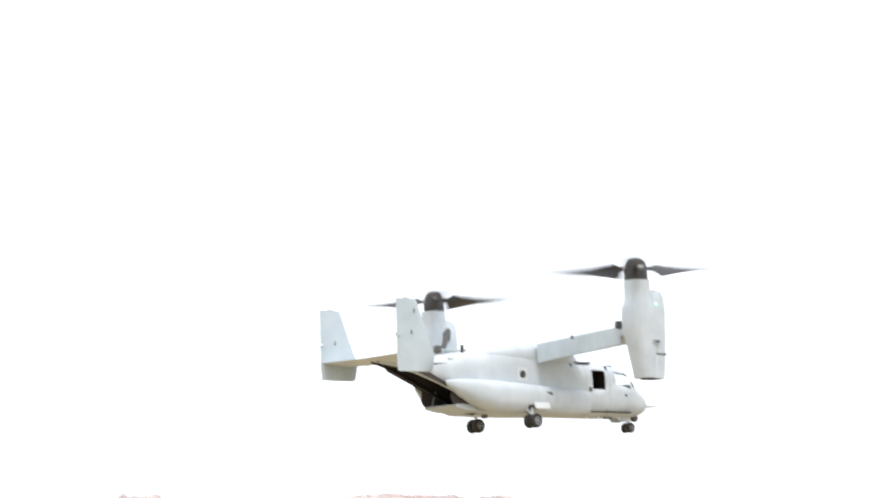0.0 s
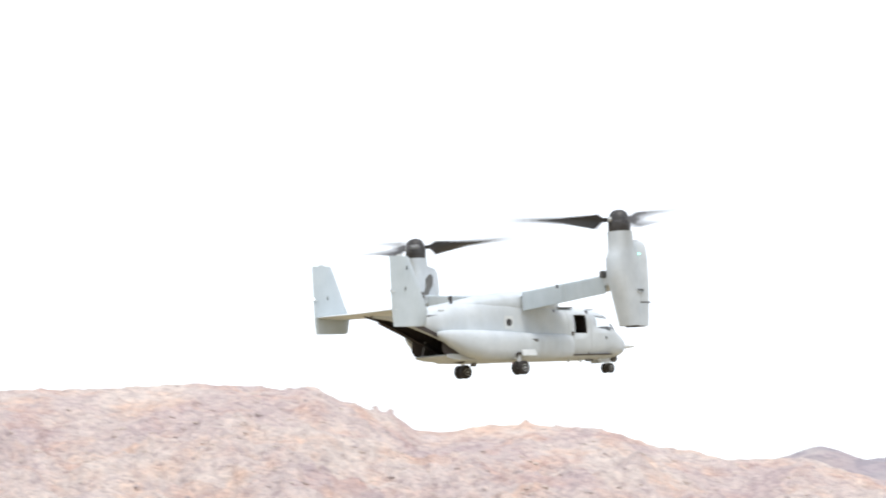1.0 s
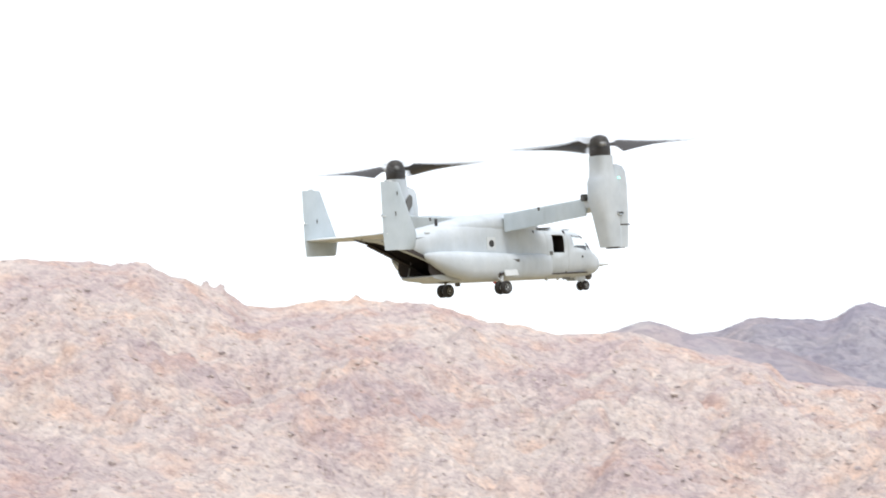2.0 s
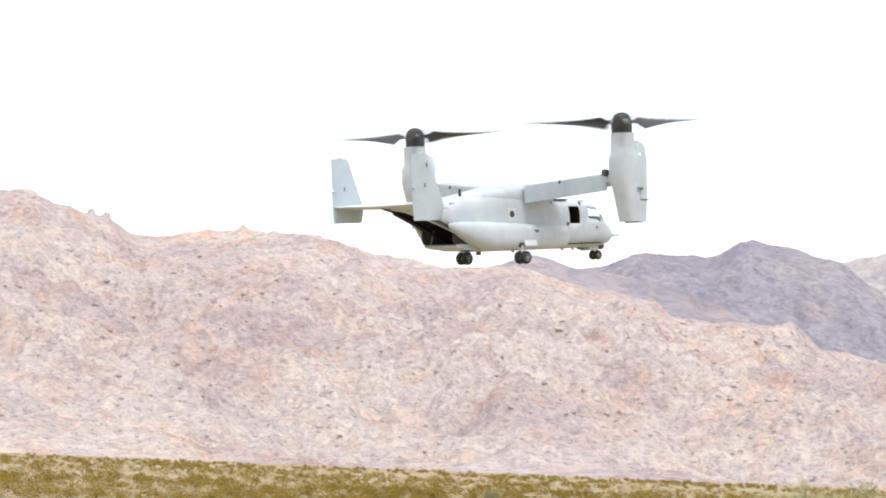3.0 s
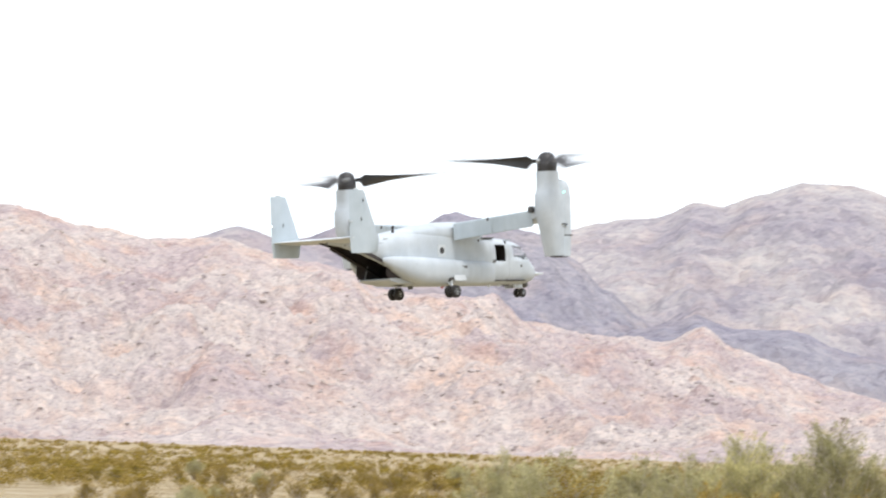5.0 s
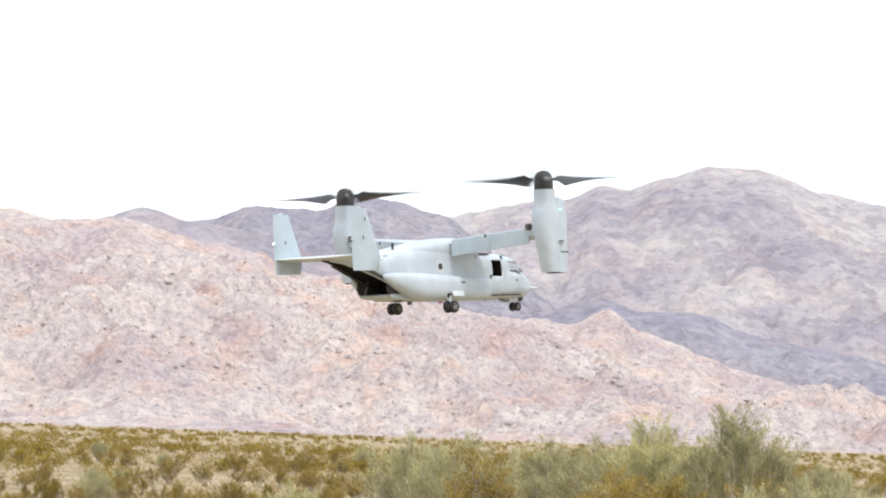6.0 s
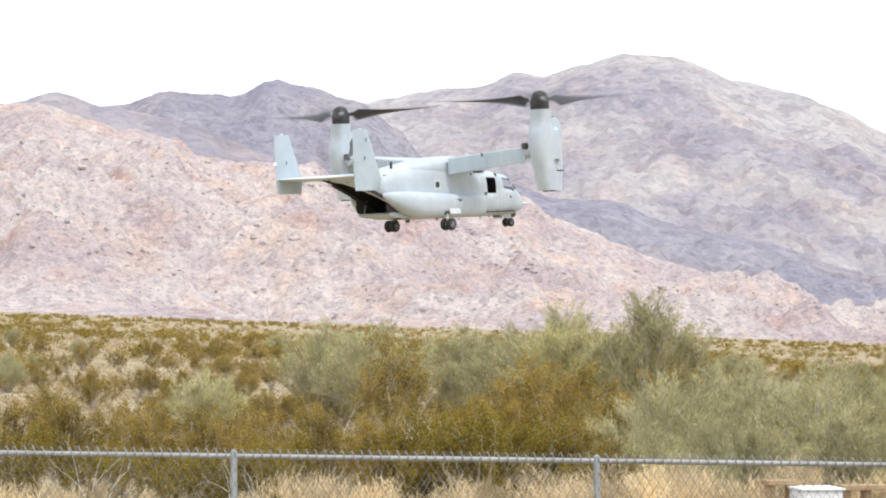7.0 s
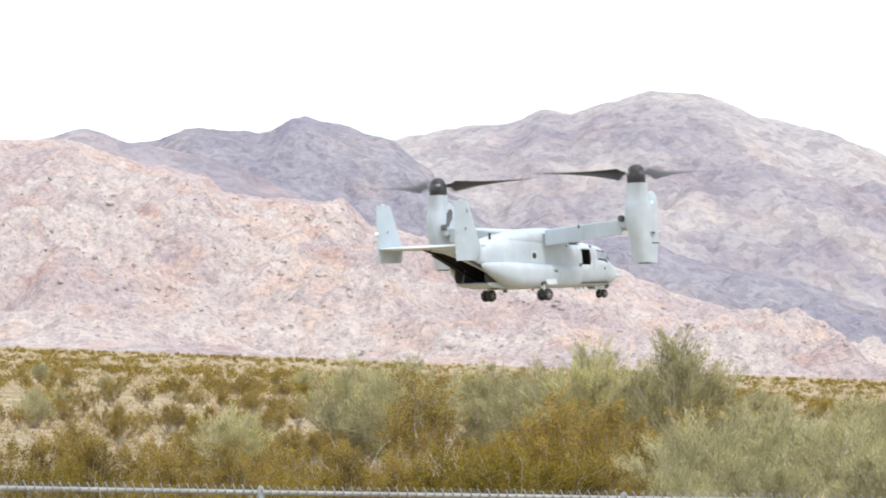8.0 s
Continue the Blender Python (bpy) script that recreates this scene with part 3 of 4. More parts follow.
def build_rotor(craft, s):
    """Black spinner and three twisted blades about their own hub."""
    bm = bmesh.new()
    prof = [(0.48, -0.55), (0.5, -0.5), (0.5, -0.16), (0.49, -0.12), (0.475, -0.1), (0.475, 0.0), (0.44, 0.15), (0.375, 0.28), (0.28, 0.37), (0.15, 0.425), (0.03, 0.44)]
    loft(bm, [[(math.cos(a) * r, math.sin(a) * r, z) for a in [2 * math.pi * i / 28 for i in range(28)]] for r, z in prof])
    hub = part("rotor", bm, BLACK, craft, "black domed spinner")
    hub.location = (HUB_X, s * HUB_Y, HUB_Z)
    shape = foil(0.16, 7)
    rings = []
    for r, chord, twist, thick in ((0.5, 0.3, 30, 2.6), (0.75, 0.34, 32, 2.2), (1.0, 1.0, 38, 1.0), (1.5, 0.95, 30, 0.9), (2.5, 0.74, 18, 0.9), (3.8, 0.56, 9, 0.8), (5.2, 0.38, 2, 0.7), (5.72, 0.3, 0, 0.7), (5.8, 0.2, 0, 0.6)):
        c, sn = math.cos(radians(twist)), math.sin(radians(twist))
        ring = []
        for u, h in shape:
            p, q = (0.35 - u) * chord * s * -1, h * chord * thick
            ring.append((r, p * c - q * sn * s * -1, p * sn * s * -1 + q * c + 0.03 * (r - 0.5)))
        rings.append(ring)
    for k in range(3):
        bm = bmesh.new()
        loft(bm, rings)
        bmesh.ops.rotate(bm, verts=bm.verts, cent=(0, 0, 0), matrix=Matrix.Rotation(k * 2 * math.pi / 3, 3, "Z"))
        part("blade", bm, BLACK, hub, "dark grey twisted rotor blade")
    for k in range(3):
        bm = bmesh.new()
        a = k * 2 * math.pi / 3 + 0.42
        bmesh.ops.create_uvsphere(bm, u_segments=10, v_segments=6, radius=0.13, matrix=Matrix.Translation((math.cos(a) * 0.47, math.sin(a) * 0.47, -0.02)))
        part("pitch_link", bm, STEEL, hub, "bare metal pitch link")
    return hub


def build_tail(craft):
    shape = foil(0.13)
    bm = bmesh.new()
    rings = []
    for y, xl, xt, z in ((-2.78, -15.1, -17.0, 3.02), (-0.4, -14.5, -16.95, 3.0), (0.4, -14.5, -16.95, 3.0), (2.78, -15.1, -17.0, 3.02)):
        rings.append([(xl - u * (xl - xt) + 7, y, z + h * (xl - xt)) for u, h in shape])
    loft(bm, rings)
    part("tailplane", bm, PAINT_LIGHT, craft, "horizontal tailplane")
    for s in (-1, 1):
        bm = bmesh.new()
        rings = []
        for z, xl, xt in ((2.26, -15.36, -17.04), (2.32, -15.2, -17.05), (2.95, -15.05, -17.1), (5.28, -15.98, -17.1), (5.36, -16.06, -17.1)):
            c = xl - xt
            rings.append([(xl - u * c + 7, s * 2.74 + h * c, z) for u, h in shape])
        loft(bm, rings)
        fin = part("tail_fin", bm, PAINT_FIN, craft, "upright blue-grey tail fin")
        for z0, dx in (((4.85, 0.9), (3.92, 0.4)) if s < 0 else ((3.92, 0.4),)):
            for side in (-1, 1):
                bm = bmesh.new()
                slab(bm, -9.5 + dx * 0.3, -9.46 + dx * 0.3, s * 2.74 + side * 0.11 - 0.015, s * 2.74 + side * 0.11 + 0.015, z0 - 0.1, z0 + 0.08, 0.005)
                part("rudder_hinge", bm, DARK_METAL, fin)
        bm = bmesh.new()
        slab(bm, -10.14, -9.92, s * 2.74 - 0.06, s * 2.74 + 0.06, 3.78, 3.83, 0.005)
        part("rudder_tab", bm, PAINT_LIGHT, fin)
        bm = bmesh.new()
        bmesh.ops.create_uvsphere(bm, u_segments=10, v_segments=6, radius=0.05, matrix=Matrix.Translation((-10.12, s * 2.74, 3.85)))
        part("tail_lamp", bm, WHITE_LAMP if s > 0 else STEEL, fin, "lit white tail lamp" if s > 0 else "unlit tail lamp")
        bm = bmesh.new()
        slab(bm, -9.7, -9.4, s * 2.74 - 0.05, s * 2.74 + 0.05, 5.34, 5.44, 0.03)
        part("tip_antenna", bm, PAINT_LIGHT, fin)


def build_wheel(x, y, r, wide, parent):
    bm = bmesh.new()
    prof = [(r * 0.5, -wide), (r * 0.85, -wide), (r * 0.97, -wide * 0.65), (r, 0), (r * 0.97, wide * 0.65), (r * 0.85, wide), (r * 0.5, wide)]
    loft(bm, [[(x + math.cos(a) * q, y + o, r + math.sin(a) * q) for a in [2 * math.pi * i / 24 for i in range(24)]] for q, o in prof])
    tyre = part("wheel", bm, RUBBER, parent, "black rubber tyre")
    bm = bmesh.new()
    for o in (-1, 1):
        loft(bm, [[(x + math.cos(a) * q, y + o * d, r + math.sin(a) * q) for a in [2 * math.pi * i / 18 for i in range(18)]] for q, d in ((r * 0.5, wide * 0.9), (r * 0.48, wide * 1.02), (r * 0.18, wide * 0.9), (r * 0.1, wide * 1.15))])
    part("rim", bm, PAINT_LIGHT, tyre, "grey metal wheel rim")


def build_gear(craft):
    for s in (-1, 1):
        bm = bmesh.new()
        tube(bm, (-1.93, s * 2.0, 0.3), (-1.93, s * 1.95, 0.85), 0.06)
        tube(bm, (-1.93, s * 1.95, 0.8), (-1.9, s * 1.75, 1.2), 0.09)
        tube(bm, (-1.93, s * 1.72, 0.31), (-1.93, s * 2.28, 0.31), 0.05)
        tube(bm, (-1.93, s * 1.98, 0.6), (-2.35, s * 1.7, 1.05), 0.04)
        leg = part("landing_leg", bm, PAINT_LIGHT, craft, "white painted main landing leg")
        for o in (-0.2, 0.2):
            build_wheel(-1.93, s * (2.0 + o), 0.33, 0.13, leg)
        bm = bmesh.new()
        slab(bm, -1.85, -0.95, s * 2.0, s * 2.04, 0.84, 1.16, 0.015)
        bmesh.ops.rotate(bm, verts=bm.verts, cent=(-1.4, s * 2.0, 1.16), matrix=Matrix.Rotation(s * radians(20), 3, "X"))
        part("gear_door", bm, PAINT_LIGHT, craft, "open white landing gear door")
        # a solid dark block gives the look of a shaded wheel well
        bm = bmesh.new()
        slab(bm, -2.2, -1.78, s * 1.6, s * 2.06, 0.84, 1.14, 0.1)
        part("well_shade", bm, INSIDE, craft, "dark block for the shade of the wheel well")
    bm = bmesh.new()
    tube(bm, (5.73, 0, 0.24), (5.7, 0, 0.85), 0.05)
    tube(bm, (5.73, -0.26, 0.24), (5.73, 0.26, 0.24), 0.04)
    tube(bm, (5.73, 0, 0.5), (5.25, 0, 0.82), 0.03)
    leg = part("landing_leg", bm, PAINT_LIGHT, craft, "white painted nose landing leg")
    for o in (-0.18, 0.18):
        build_wheel(5.73, o, 0.25, 0.09, leg)
    for s in (-1, 1):
        bm = bmesh.new()
        slab(bm, 4.9, 5.6, s * 0.3, s * 0.34, 0.5, 0.76, 0.01)
        part("gear_door", bm, PAINT, craft)


def small_piece(craft, name, mat, label, *box, bevel=0.01):
    bm = bmesh.new()
    slab(bm, *box, bevel)
    part(name, bm, mat, craft, label)


def build_details(craft):
    bm = bmesh.new()
    tube(bm, (5.5, -0.5, 1.26), (6.72, -0.45, 1.26), 0.13, 0.1, 14)
    tube(bm, (6.72, -0.45, 1.26), (7.18, -0.44, 1.26), 0.075, 0.05, 12)
    part("refuelling_probe", bm, PAINT_LIGHT, craft, "light grey refuelling probe")
    bm = bmesh.new()
    bmesh.ops.create_uvsphere(bm, u_segments=16, v_segments=10, radius=0.2, matrix=Matrix.Translation((6.15, 0, 0.72)))
    tube(bm, (6.1, 0, 0.74), (6.1, 0, 1.0), 0.13)
    part("sensor_turret", bm, DARK_METAL, craft, "dark ball turret under the nose")
    # round cabin window in a paler plate
    for s in (-1, 1):
        bm = bmesh.new()
        slab(bm, -2.1, -1.5, s * 1.2, s * 1.235, 2.15, 2.78, 0.01)
        plate = part("window_plate", bm, PAINT_LIGHT, craft, "paler square plate round the cabin window")
        bm = bmesh.new()
        tube(bm, (-1.79, s * 1.22, 2.47), (-1.79, s * 1.245, 2.47), 0.17, n=20)
        part("porthole", bm, BLACK, plate, "dark round window")
        small_piece(craft, "vent_panel", DARK_METAL, "dark vent on the sponson", -1.25, -0.6, s * 1.84, s * 1.9, 1.52, 1.66)
        small_piece(craft, "step_plate", DARK_METAL, "", -4.55, -4.47, s * 1.9, s * 1.96, 1.55, 1.75)
        small_piece(craft, "marking_plate", DARK_METAL, "", 0.08, 0.16, s * 1.54, s * 1.6, 1.62, 1.72)
        if s < 0:
            small_piece(craft, "blade_antenna", BLACK, "black blade antenna on the back", -4.78, -4.62, s * 0.5, s * 0.56, 3.3, 3.75)
        small_piece(craft, "formation_strip", PAINT_LIGHT, "", -5.85, -5.5, s * 0.9, s * 0.96, 3.05, 3.12)
    small_piece(craft, "door_handle", DARK_METAL, "", 2.22, 2.42, -1.25, -1.21, 1.82, 2.0)
    small_piece(craft, "roof_step", DARK_METAL, "dark step over the crew door", 1.6, 2.6, -1.0, -0.6, 3.12, 3.18)
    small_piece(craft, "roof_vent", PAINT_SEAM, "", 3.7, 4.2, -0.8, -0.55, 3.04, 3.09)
    small_piece(craft, "static_port", DARK_METAL, "", 4.55, 4.63, -1.19, -1.15, 1.62, 1.74)
    for x in (2.3, 3.1, 4.4):
        small_piece(craft, "belly_lamp", PAINT_LIGHT, "small white lamp under the belly", x, x + 0.14, -0.8, -0.66, 0.56, 0.7, bevel=0.03)
    small_piece(craft, "belly_antenna", DARK_METAL, "", 3.6, 4.1, -0.7, -0.62, 0.58, 0.68)
    small_piece(craft, "belly_antenna", DARK_METAL, "", -3.55, -3.3, -0.5, -0.36, 0.5, 0.7)
    bm = bmesh.new()
    bmesh.ops.create_uvsphere(bm, u_segments=10, v_segments=6, radius=0.09, matrix=Matrix.Translation((-0.5, 0, 0.64)))
    part("beacon", bm, RED_LENS, craft, "red belly beacon")


def build_tiltrotor():
    craft = new("tiltrotor_aircraft")
    tagged(craft, "pale grey military tiltrotor hovering, rear ramp lowered, wheels out", "aircraft")
    build_fuselage(craft)
    build_wing(craft)
    build_tail(craft)
    build_gear(craft)
    build_details(craft)
    rotors = []
    for s in (-1, 1):
        build_nacelle(craft, s)
        rotors.append(build_rotor(craft, s))
    return craft, rotors


# ---- plants ----
def leaf_quads(rnd, centre, spread, count, size, up, verts, faces, slim=0.32):
    for _ in range(count):
        d = Vector((rnd.gauss(0, 1), rnd.gauss(0, 1), rnd.gauss(0, 0.8))) * spread
        c = centre + d
        a = Vector((rnd.gauss(0, 1), rnd.gauss(0, 1), rnd.gauss(up, 0.8))).normalized() * size * rnd.uniform(0.7, 1.6)
        b = a.orthogonal().normalized() * size * slim * rnd.uniform(0.7, 1.3)
        b.rotate(Matrix.Rotation(rnd.uniform(0, 6.28), 3, a))
        k = len(verts)
        verts += [tuple(c - a * 0.5), tuple(c + b * 0.5), tuple(c + a * 0.5), tuple(c - b * 0.5)]
        faces.append((k, k + 1, k + 2, k + 3))


def shrub(name, seed, height, width, stems, leaf_mat, wood_mat, leaves, size, label, category, slim=0.32, clump=0.07, along=0.5, twigs=4, low=0.35):
    """Stems that fan out of one root; each carries twigs, and the leaves sit in tufts along the twigs with gaps between."""
    rnd = random.Random(seed)
    root = new(name)
    tagged(root, label, category, "shrubs behind the fence")
    bm = bmesh.new()
    tufts = []
    for _ in range(stems):
        a, out = rnd.uniform(0, 2 * math.pi), rnd.random() ** 0.6
        dome = 1.0 - 0.42 * out * out
        tip = Vector((math.cos(a) * width * 0.42 * out, math.sin(a) * width * 0.42 * out, height * dome * rnd.uniform(0.72, 0.95)))
        mid = Vector((tip.x * 0.5 + rnd.gauss(0, 0.03) * width, tip.y * 0.5 + rnd.gauss(0, 0.03) * width, tip.z * 0.52))
        base = Vector((rnd.gauss(0, 0.03) * width, rnd.gauss(0, 0.03) * width, -0.05))
        r = 0.011 * height
        tube(bm, base, mid, r, r * 0.6, 5)
        tube(bm, mid, tip, r * 0.6, r * 0.15, 4)
        way = (tip - mid).normalized()
        for _ in range(twigs):
            u = rnd.uniform(low, 1.0)
            p = base.lerp(mid, u * 2) if u < 0.5 else mid.lerp(tip, u * 2 - 1)
            side = Vector((rnd.gauss(0, 1), rnd.gauss(0, 1), rnd.gauss(0.3, 0.4))).normalized()
            q = p + (way * 0.8 + side * 0.75) * height * rnd.uniform(0.1, 0.2)
            q.z = min(max(q.z, 0.1 * height), height)
            tube(bm, p, q, r * 0.3, r * 0.1, 3)
            tufts.append((p, q))
        tufts.append((mid.lerp(tip, 0.6), tip + way * height * 0.05))
    part("trunk", bm, wood_mat, root)
    verts, faces = [], []
    each = leaves / len(tufts)
    for p, q in tufts:
        d = (q - p).normalized()
        fat = clump * rnd.uniform(0.6, 1.35)
        for _ in range(int(each * rnd.uniform(0.35, 1.6))):
            u = rnd.random() ** 0.7
            c = p.lerp(q, 0.15 + 0.95 * u) + Vector((rnd.gauss(0, 1), rnd.gauss(0, 1), rnd.gauss(0, 1))) * fat * (0.45 + 0.55 * math.sin(math.pi * min(1.0, u)))
            a = (d * along + Vector((rnd.gauss(0, 0.6), rnd.gauss(0, 0.6), rnd.gauss(0.25, 0.5)))).normalized() * size * rnd.uniform(0.6, 1.5)
            b = a.orthogonal().normalized() * size * slim * rnd.uniform(0.7, 1.3)
            b.rotate(Matrix.Rotation(rnd.uniform(0, 6.28), 3, a))
            k = len(verts)
            verts += [tuple(c - a * 0.5), tuple(c + b * 0.5), tuple(c + a * 0.5), tuple(c - b * 0.5)]
            faces.append((k, k + 1, k + 2, k + 3))
    ob = new("crown", raw_mesh("crown", verts, faces, leaf_mat))
    ob.parent = root
    return root


def dead_shrub(seed, height):
    """A bare bush: a few crooked pale limbs that fork twice."""
    rnd = random.Random(seed)
    root = new("dead_bush")
    tagged(root, "bare bleached dead bush with forked branches", "bush", "shrubs behind the fence")

    def grow(p, d, length, r, depth):
        bm = bmesh.new()
        q = p
        for _ in range(3):
            d = (d + Vector((rnd.gauss(0, 0.18), rnd.gauss(0, 0.18), rnd.gauss(0.03, 0.1)))).normalized()
            e = q + d * length / 3
            tube(bm, q, e, r, r * 0.8, 5)
            q, r = e, r * 0.8
        part("branch", bm, DEAD_WOOD, root)
        if depth:
            for _ in range(2 + (rnd.random() < 0.5)):
                grow(q, (d + Vector((rnd.gauss(0, 0.5), rnd.gauss(0, 0.5), rnd.gauss(0.1, 0.3)))).normalized(), length * rnd.uniform(0.45, 0.75), r * 0.75, depth - 1)

    for _ in range(3):
        a = rnd.uniform(0, 2 * math.pi)
        grow(Vector((0, 0, -0.05)), Vector((math.cos(a) * 0.45, math.sin(a) * 0.45, 1)).normalized(), height * rnd.uniform(0.4, 0.55), 0.012, 2)
    return root


def on_ground(bearing, distance, turn, scale):
    a = radians(bearing)
    x, y = distance * math.sin(a), distance * math.cos(a)
    return Matrix.Translation((x, y, ground_z(x, y))) @ Matrix.Rotation(turn, 4, "Z") @ Matrix.Diagonal((scale, scale, scale, 1))


def put(ob, bearing, distance, turn=0.0, scale=1.0, again=True):
    m = on_ground(bearing, distance, turn, scale)
    if again:
        c = copy_thing(ob, m)
    else:
        c = ob
    c.matrix_basis = m
    return c


def build_shrubs():
    rnd = random.Random(12)
    tree = [shrub("desert_tree", 1 + k, 2.75, 2.3, 40, PALE_LEAF, BARK, 26000, 0.1, "pale grey-green feathery desert tree in the scrub", "tree", 0.1, 0.06, 1.5, 7, 0.4) for k in range(2)]
    pale = [shrub("feathery_bush", 11 + k, 2.4, 2.9, 44, PALE_LEAF, BARK, 26000, 0.1, "pale grey-green feathery desert bush in the scrub", "bush", 0.1, 0.07, 1.5, 7, 0.2) for k in range(3)]
    olive = [shrub("creosote_bush", 21 + k, 1.7, 2.1, 24, OLIVE_LEAF, BARK, 17000, 0.036, "olive-brown creosote bush on sandy ground", "bush", 0.4, 0.05, 0.5, 6, 0.3) for k in range(3)]
    tall = [shrub("creosote_bush", 71, 2.3, 2.0, 15, OLIVE_LEAF, BARK, 9000, 0.042, "tall open creosote bush with grey stems", "bush", 0.4, 0.055, 0.5, 5, 0.5)]
    green = [shrub("green_bush", 31 + k, 1.5, 2.0, 30, GREEN_LEAF, BARK, 20000, 0.036, "dark olive-green bush on sandy ground", "bush", 0.4, 0.06, 0.5, 6, 0.12) for k in range(2)]
    dry = [shrub("dry_bush", 41 + k, 0.9, 1.15, 30, DRY_BRUSH, TWIG, 9000, 0.08, "dry straw-coloured brush beside the fence", "bush", 0.07, 0.05, 1.2, 6, 0.05) for k in range(2)]
    dead = [dead_shrub(61 + k, 1.3) for k in range(3)]
    used = set()

    def place(kind, bearing, distance, scale):
        ob = kind[rnd.randrange(len(kind))]
        put(ob, bearing, distance, rnd.uniform(0, 6.28), scale, ob in used)
        used.add(ob)

    # feathery pale trees, then the bushes of the same kind round them
    for b, d, s in ((4.85, 46, 1.08), (2.85, 47, 1.0), (4.2, 50, 0.86)):
        place(tree, b, d, s)
    for b, d, s in ((1.7, 50, 0.98), (0.4, 54, 0.96), (-1.5, 48, 1.0), (-2.8, 51, 0.98), (3.7, 52, 0.8), (5.3, 29, 0.7), (6.3, 31, 0.74), (7.4, 32, 0.74), (8.6, 30, 0.74), (9.7, 31, 0.76), (10.9, 32, 0.78), (6.9, 38, 0.74),
                    (9.2, 40, 0.8), (7.0, 26.5, 0.55), (9.3, 26, 0.58), (-5.6, 40, 0.62), (4.7, 26.5, 0.5), (5.8, 25.5, 0.42), (10.4, 26, 0.55)):
        place(pale, b, d, s)
    # the creosote in front
    for b, d, s in ((-0.5, 33, 0.72), (-2.5, 31, 0.76), (0.8, 34, 0.74), (2.0, 38, 0.95), (3.2, 36, 1.0), (3.5, 30, 0.8), (-3.6, 30, 0.76), (-4.5, 32, 0.72), (-5.7, 29, 0.7), (-6.7, 30, 0.68), (-7.7, 31, 0.72),
                    (-8.8, 30, 0.72), (-9.9, 32, 0.78), (-11.2, 31, 0.78), (-2.9, 27, 0.72), (-1.6, 26.5, 0.7), (-7.2, 38, 0.66), (-9.2, 42, 0.66), (-5.2, 44, 0.66), (5.4, 40, 1.05), (6.0, 48, 1.1), (-6.3, 50, 0.6), (-8.2, 56, 0.66),
                    (6.5, 26.5, 0.48), (8.2, 26.5, 0.48), (2.9, 27, 0.7), (3.9, 26, 0.6)):
        place(olive, b, d, s)
    for b, d, s in ((-0.2, 27, 0.84), (0.8, 26, 0.84), (1.7, 26.5, 0.9), (-1.0, 26.5, 0.75), (-3.9, 26, 0.68), (-5.2, 26, 0.6), (2.4, 28, 0.8), (-8.3, 27, 0.62), (-6.4, 26, 0.6), (4.3, 33, 0.85), (-10, 27, 0.7)):
        place(green, b, d, s)
    for b, d, s in ((-1.25, 36, 1.0), (2.3, 40, 0.85)):
        place(tall, b, d, s)
    for b, d, s in ((-2.95, 29.0, 1.05), (-1.75, 32.5, 1.1), (2.95, 28.5, 1.1), (-0.6, 30, 1.15), (-4.9, 25.5, 0.8), (5.0, 37, 1.2), (-8.0, 25.5, 0.8)):
        place(dead, b, d, s)
    # low bushes over the open flat, in loose rows with sand between
    placed = 0
    while placed < 300:
        d = 44 * (125 / 44) ** rnd.random()
        b = rnd.uniform(-13, 11.5)
        if noise.noise((d * math.sin(radians(b)) * 0.16, d * 0.09, 9.0)) > -0.08:
            place(olive if rnd.random() < 0.75 else green if rnd.random() < 0.7 else pale, b, d, rnd.uniform(0.34, 0.55))
            placed += 1
    # dry brush at the fence
    for b, d, s in ((-10.3, 19.5, 1.0), (-9.2, 20, 0.95), (-8.2, 20.5, 0.9), (-6.0, 20.5, 0.75), (-3.4, 20.2, 1.05), (-2.4, 20.8, 1.0), (-1.5, 20.5, 0.95), (0.2, 20.6, 0.95), (1.0, 21.4, 0.9), (2.4, 21.2, 1.05), (3.6, 20.6, 1.1), (4.8, 21, 1.1), (6.1, 20.8, 1.1),
                    (7.5, 20.6, 1.05), (8.8, 21, 1.1), (10.0, 20.7, 1.1), (5.4, 22.5, 1.1), (-4.6, 22, 0.7), (-7.0, 22.5, 0.7), (8.1, 22.8, 1.1)):
        place(dry, b, d, s)


def build_scrub():
    """The open flat beyond: low bushes and dry grass, too many to count."""
    rnd = random.Random(77)
    for name, mat, count, hi, wide, label in (("far_scrub", OLIVE_LEAF, 4200, 0.85, 0.5, "low olive-brown scrub over the desert flat"), ("far_green_scrub", GREEN_LEAF, 900, 0.85, 0.5, "low greenish scrub over the desert flat"),
                                             ("dry_grass", STRAW, 1800, 0.3, 0.6, "pale dry grass tufts over the desert flat")):
        verts, faces = [], []
        for _ in range(count):
            d = 95 * (400 / 95) ** rnd.random() if mat is not STRAW else 42 * (480 / 42) ** rnd.random()
            a = radians(rnd.uniform(-34, 13))
            x, y = d * math.sin(a), d * math.cos(a)
            patch = noise.noise((x * 0.05, y * 0.02, 4.0))
            if (patch > 0.05) == (mat is STRAW) and rnd.random() < 0.7:
                continue
            tall = hi * rnd.uniform(0.6, 1.15)
            n = 120 if d < 180 else 60
            for _ in range(3):
                c = Vector((x + rnd.gauss(0, wide * 0.6), y + rnd.gauss(0, wide * 0.6), ground_z(x, y) + tall * rnd.uniform(0.25, 0.55)))
                leaf_quads(rnd, c, wide * 0.26, n // 3, 0.05 + d * 0.0006, 0.4, verts, faces)
        tagged(new(name, raw_mesh(name, verts, faces, mat)), label, "scrub", kind="stuff")


